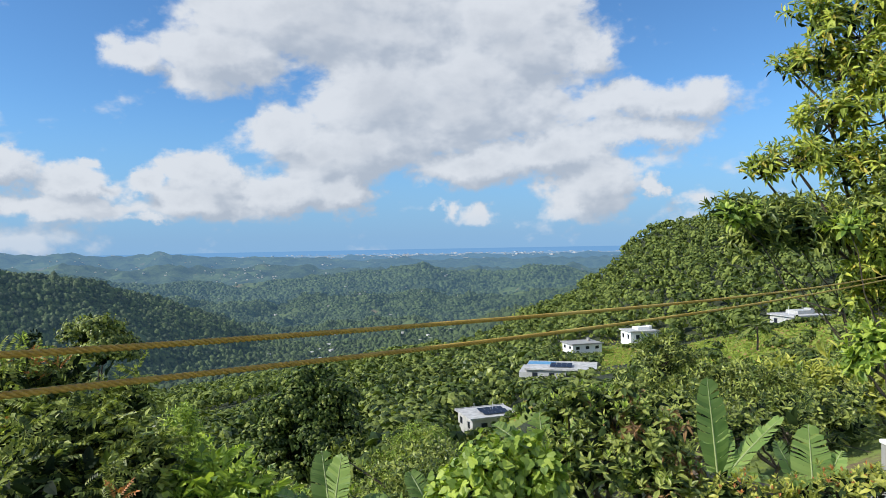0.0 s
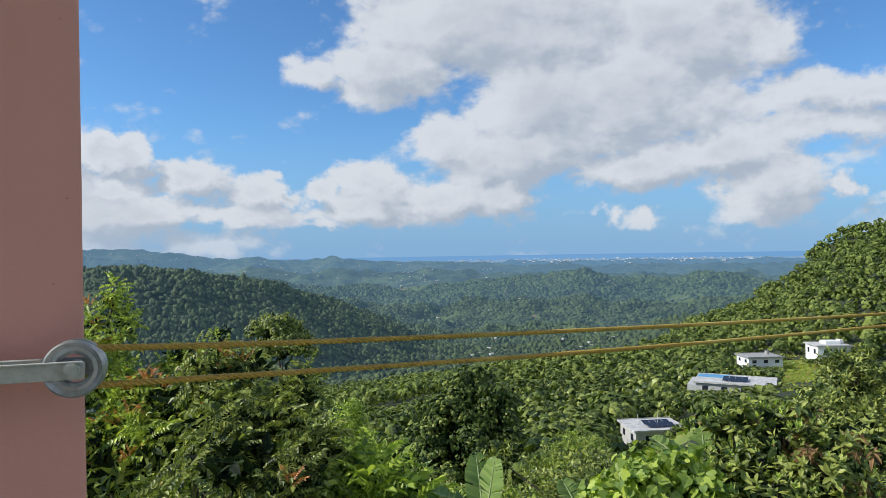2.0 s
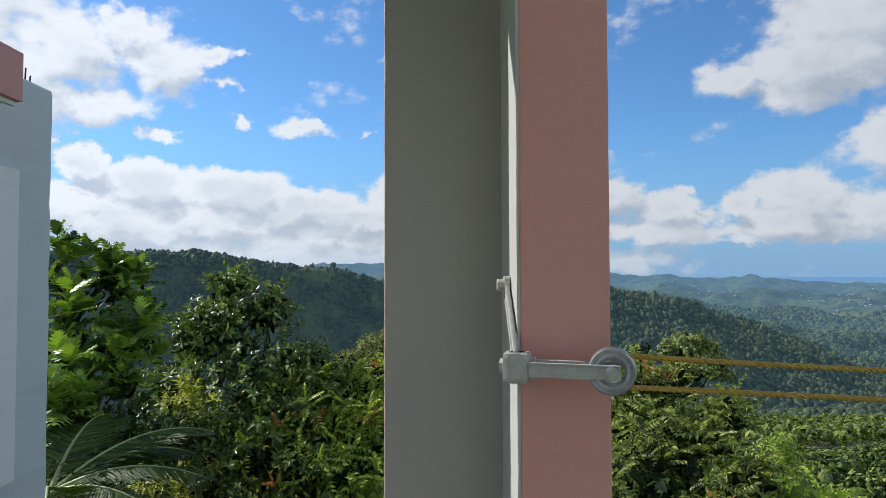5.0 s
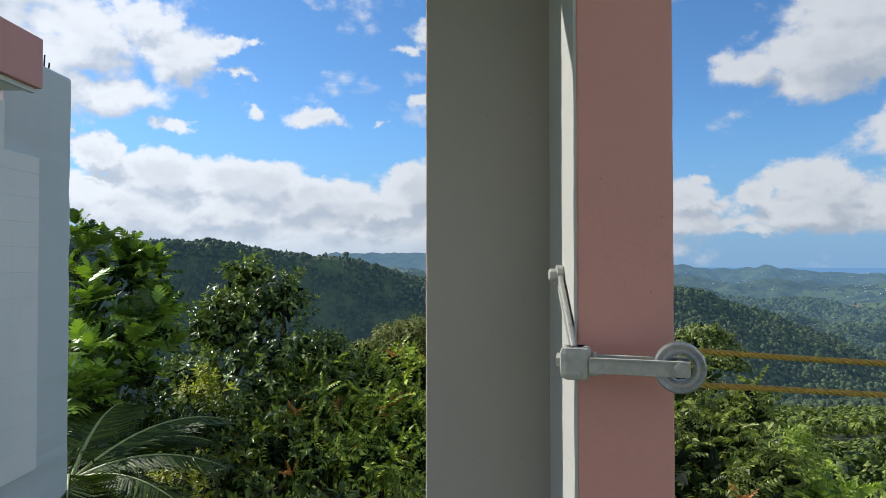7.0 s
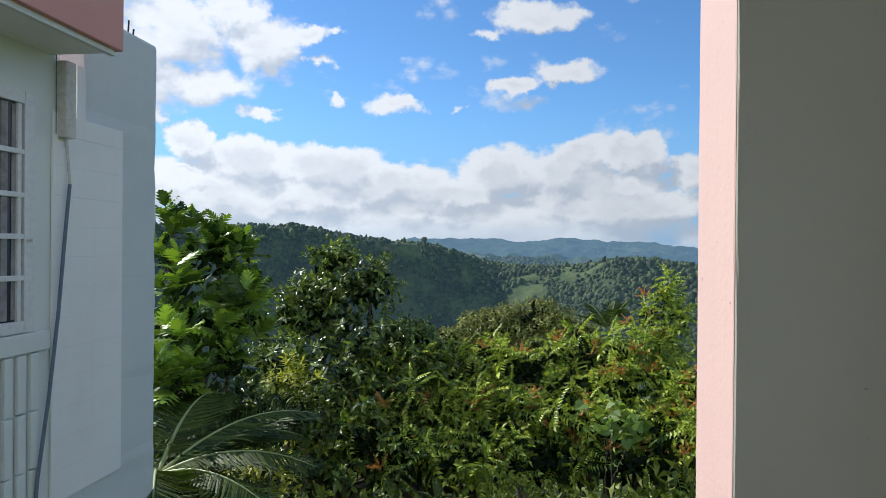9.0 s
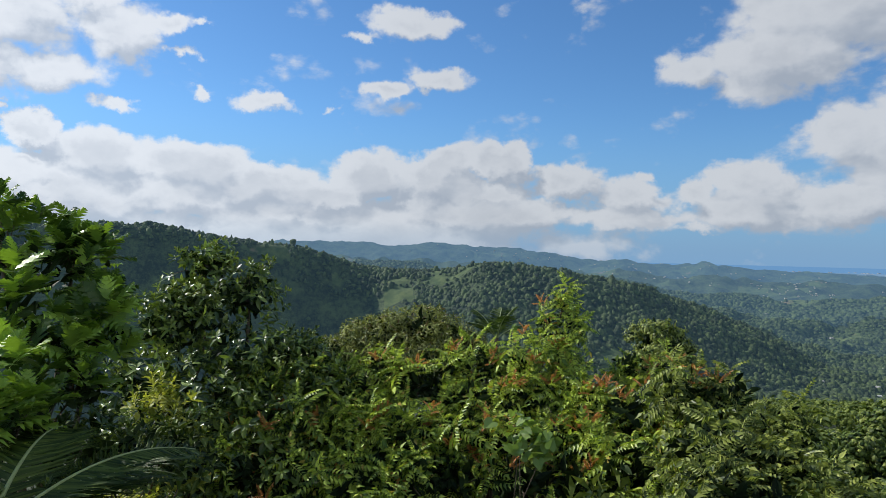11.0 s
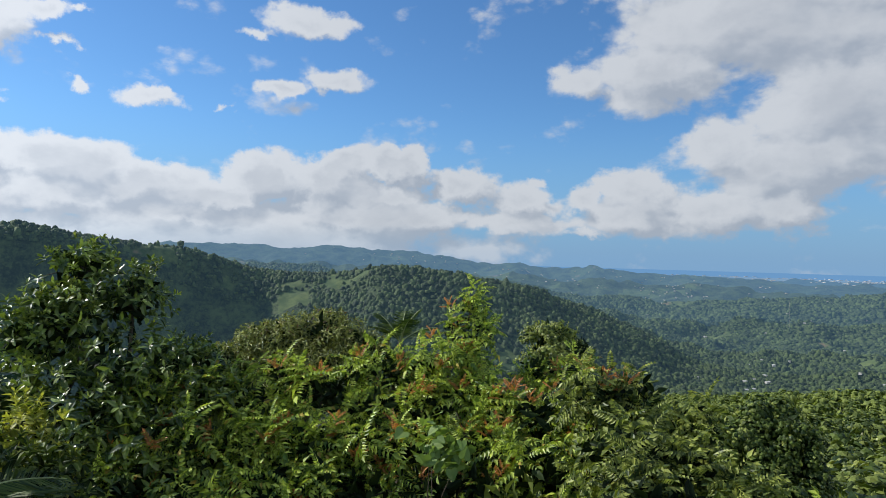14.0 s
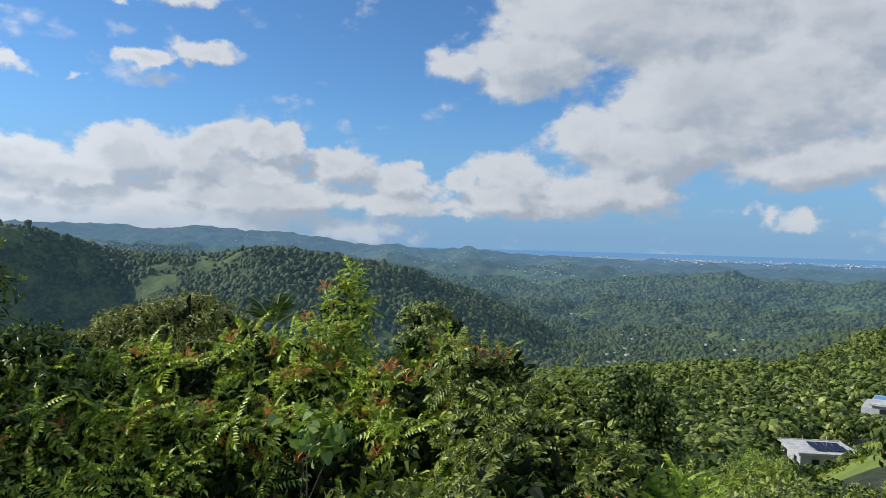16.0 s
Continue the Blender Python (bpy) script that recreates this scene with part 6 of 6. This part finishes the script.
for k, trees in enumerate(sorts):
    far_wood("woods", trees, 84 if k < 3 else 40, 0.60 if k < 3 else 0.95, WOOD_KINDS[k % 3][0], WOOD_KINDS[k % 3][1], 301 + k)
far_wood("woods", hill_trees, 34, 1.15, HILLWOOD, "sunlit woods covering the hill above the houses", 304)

# grass of the meadows
g_rng = np.random.default_rng(55)
g_az = np.concatenate([g_rng.uniform(-28.5, -15, 15000), g_rng.uniform(-12.8, -9.4, 3000)])
g_r = np.sqrt(np.concatenate([g_rng.uniform(92**2, 182**2, 15000), g_rng.uniform(150**2, 207**2, 3000)]))
for h in HOUSES:
    k = 500
    g_az = np.concatenate([g_az, h[1] + g_rng.uniform(-1, 1, k) * math.degrees(h[5][0] * 1.3 / h[2])])
    g_r = np.concatenate([g_r, h[2] + g_rng.uniform(-13, 9, k)])
g_at = np.array([(*away(a, 0, r).to_2d(), 0.0) for a, r in zip(g_az, g_r)])
g_at[:, 2] = [land_height(x, y) + 0.1 for x, y, z in g_at]
clump_of = waves(g_at[:, 0], g_at[:, 1], 14, 3.0, 3)
g_up = np.tile((0.0, 0.0, 1.0), (len(g_at), 1))
g_v, g_f = spread(CLUMP, g_at, g_rng.normal(0, 1, g_up.shape) * (1, 1, 0.25), g_up, g_rng.uniform(0.25, 0.6, len(g_at)) * np.where(clump_of > 0.5, 1.7, 1.0))
tagged(new("meadow_grass", soup("meadow_grass", g_v, g_f, GRASS)), "bright green rough grass of the meadow", "grass", kind="stuff")

# ---------------------------------------------------------------- woods of the far hills: one crown each
ang = np.arange(5) * 2 * math.pi / 5
DOME_V = np.concatenate([np.stack([np.cos(ang), np.sin(ang), np.full(5, -0.5)], 1), np.stack([np.cos(ang + 0.6) * 0.72, np.sin(ang + 0.6) * 0.72, np.full(5, 0.62)], 1), [(0, 0, 1.0)]])
DOME_F = np.array([(k, (k + 1) % 5, 5 + k) for k in range(5)] + [((k + 1) % 5, 5 + (k + 1) % 5, 5 + k) for k in range(5)] + [(5 + k, 5 + (k + 1) % 5, 10) for k in range(5)])
top_rng = np.random.default_rng(61)



def far_crowns(k, r0, r1, az0, az1, size):
    """Tree crowns over the slopes between two distances."""
    area = radians(az1 - az0) * (r1 * r1 - r0 * r0) / 2
    n = int(area / (size * 0.80) ** 2)
    az, r = top_rng.uniform(az0, az1, n), np.sqrt(top_rng.uniform(r0 * r0, r1 * r1, n))
    i, j = np.clip(np.searchsorted(RR, r), 1, len(RR) - 1), np.clip(np.searchsorted(AZ, az), 1, len(AZ) - 1)
    x, y = -np.sin(np.radians(az)) * r, np.cos(np.radians(az)) * r
    free = open_land(x, y)
    ok = SEEN[i, j] & ((free < 0) | (top_rng.random(n) < 0.10)) & ~((az < 0) & (r < 470)) & ((az < 51) | (r > 842) | (top_rng.random(n) < 0.03))
    az, r, i, j, x, y = (q[ok] for q in (az, r, i, j, x, y))
    f = (r - RR[i - 1]) / (RR[i] - RR[i - 1])
    g = (az - AZ[j - 1]) / (AZ[j] - AZ[j - 1])
    z = (HZ[i - 1, j - 1] * (1 - g) + HZ[i - 1, j] * g) * (1 - f) + (HZ[i, j - 1] * (1 - g) + HZ[i, j] * g) * f
    m = len(x)
    w = size * top_rng.uniform(0.36, 0.72, m)
    h = w * top_rng.uniform(0.55, 1.1, m) * np.where(top_rng.random(m) < 0.05, 1.6, 1.0) * (1.0 if r0 < 1200 else 0.7)
    v = DOME_V[None] * (1 + top_rng.normal(0, 0.20, (m, len(DOME_V), 1))) * np.stack([w, w, h], -1)[:, None, :]
    v = v + np.stack([x, y, z + h * 0.35], -1)[:, None, :]
    faces = DOME_F[None] + (np.arange(m) * len(DOME_V))[:, None, None]
    name = "backdrop_woods"
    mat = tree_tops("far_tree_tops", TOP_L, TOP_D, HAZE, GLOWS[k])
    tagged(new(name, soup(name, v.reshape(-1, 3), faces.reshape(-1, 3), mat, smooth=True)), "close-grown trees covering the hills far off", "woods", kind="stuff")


for k, az0, az1, size in ((3, -6, 88, 5.2), (4, -12, 88, 5.5), (5, -12, 88, 5.9), (6, -12, 60, 7.0), (7, -12, 55, 9.0)):
    far_crowns(k, max(CUTS[k], 215), CUTS[k + 1], az0, az1, size)

# ---------------------------------------------------------------- specks of houses far off, a mast
rng = np.random.default_rng(9)
vs, fs, ms = [], [], []
cube = np.array([(-1, -1, -1), (1, -1, -1), (1, 1, -1), (-1, 1, -1), (-1, -1, 1), (1, -1, 1), (1, 1, 1), (-1, 1, 1)]) * 0.5
quad = np.array([(0, 3, 2, 1), (4, 5, 6, 7), (0, 1, 5, 4), (1, 2, 6, 5), (2, 3, 7, 6), (3, 0, 4, 7)])
spots = []
TOWNS = ((13.6, 1020, 2.2, 90, 16), (13.5, 880, 2.0, 40, 8), (5.4, 900, 2.0, 80, 8), (19.6, 2350, 1.6, 280, 60), (32.0, 2650, 2.6, 260, 55), (26.0, 2700, 3.0, 250, 35), (14.0, 2500, 4.0, 350, 35),
         (40.0, 2800, 4.0, 200, 40), (6.0, 2300, 3.5, 300, 18), (-6.0, 2100, 3.0, 250, 14), (10.0, 1500, 4.0, 200, 12), (2.0, 1700, 3.0, 300, 10))
for az0, r0, wa, wr, n in TOWNS:
    for k in range(n):
        spots.append((rng.normal(az0, wa), rng.normal(r0, wr), rng.uniform(3, 6.5)))
for k in range(420):
    spots.append((rng.normal(5, 12), rng.uniform(3400, 4300), rng.uniform(5, 22)))
for az, r, s in spots:
    p = away(az, 0, r)
    g = land_height(p.x, p.y) + (1.0 if r < 3300 else 2.0)
    t = rng.uniform(0, 3.14)
    m = np.array([[math.cos(t), -math.sin(t), 0], [math.sin(t), math.cos(t), 0], [0, 0, 1]])
    v = (cube * (s, s * 0.7, 2.6)) @ m.T + (p.x, p.y, g + 2)
    fs.append(quad + 8 * len(vs))
    vs.append(v)
far_houses = new("far_houses", soup("far_houses", np.concatenate(vs), np.concatenate(fs), ROOFING))
tagged(far_houses, "tiny pale houses scattered over the far hills", "houses", kind="stuff")
p = away(13.45, 0, 838)
shed = part("long_shed", box(bmesh.new(), (-14, -5, -3), (14, 5, 3.2), 0.2), ROOFING, None)
shed.location = (p.x, p.y, land_height(p.x, p.y) + 1)
shed.rotation_euler.z = radians(10)
tagged(shed, "long white-roofed shed on the valley floor", "shed")
p = away(11.8, 0, 1500)
mast = part("radio_mast", rod(bmesh.new(), (0, 0, 0), (0, 0, 55), 0.35, 0.2, 6), CONCRETE, None)
mast.location = (p.x, p.y, land_height(p.x, p.y))
tagged(mast, "thin radio mast on the far hill", "mast")
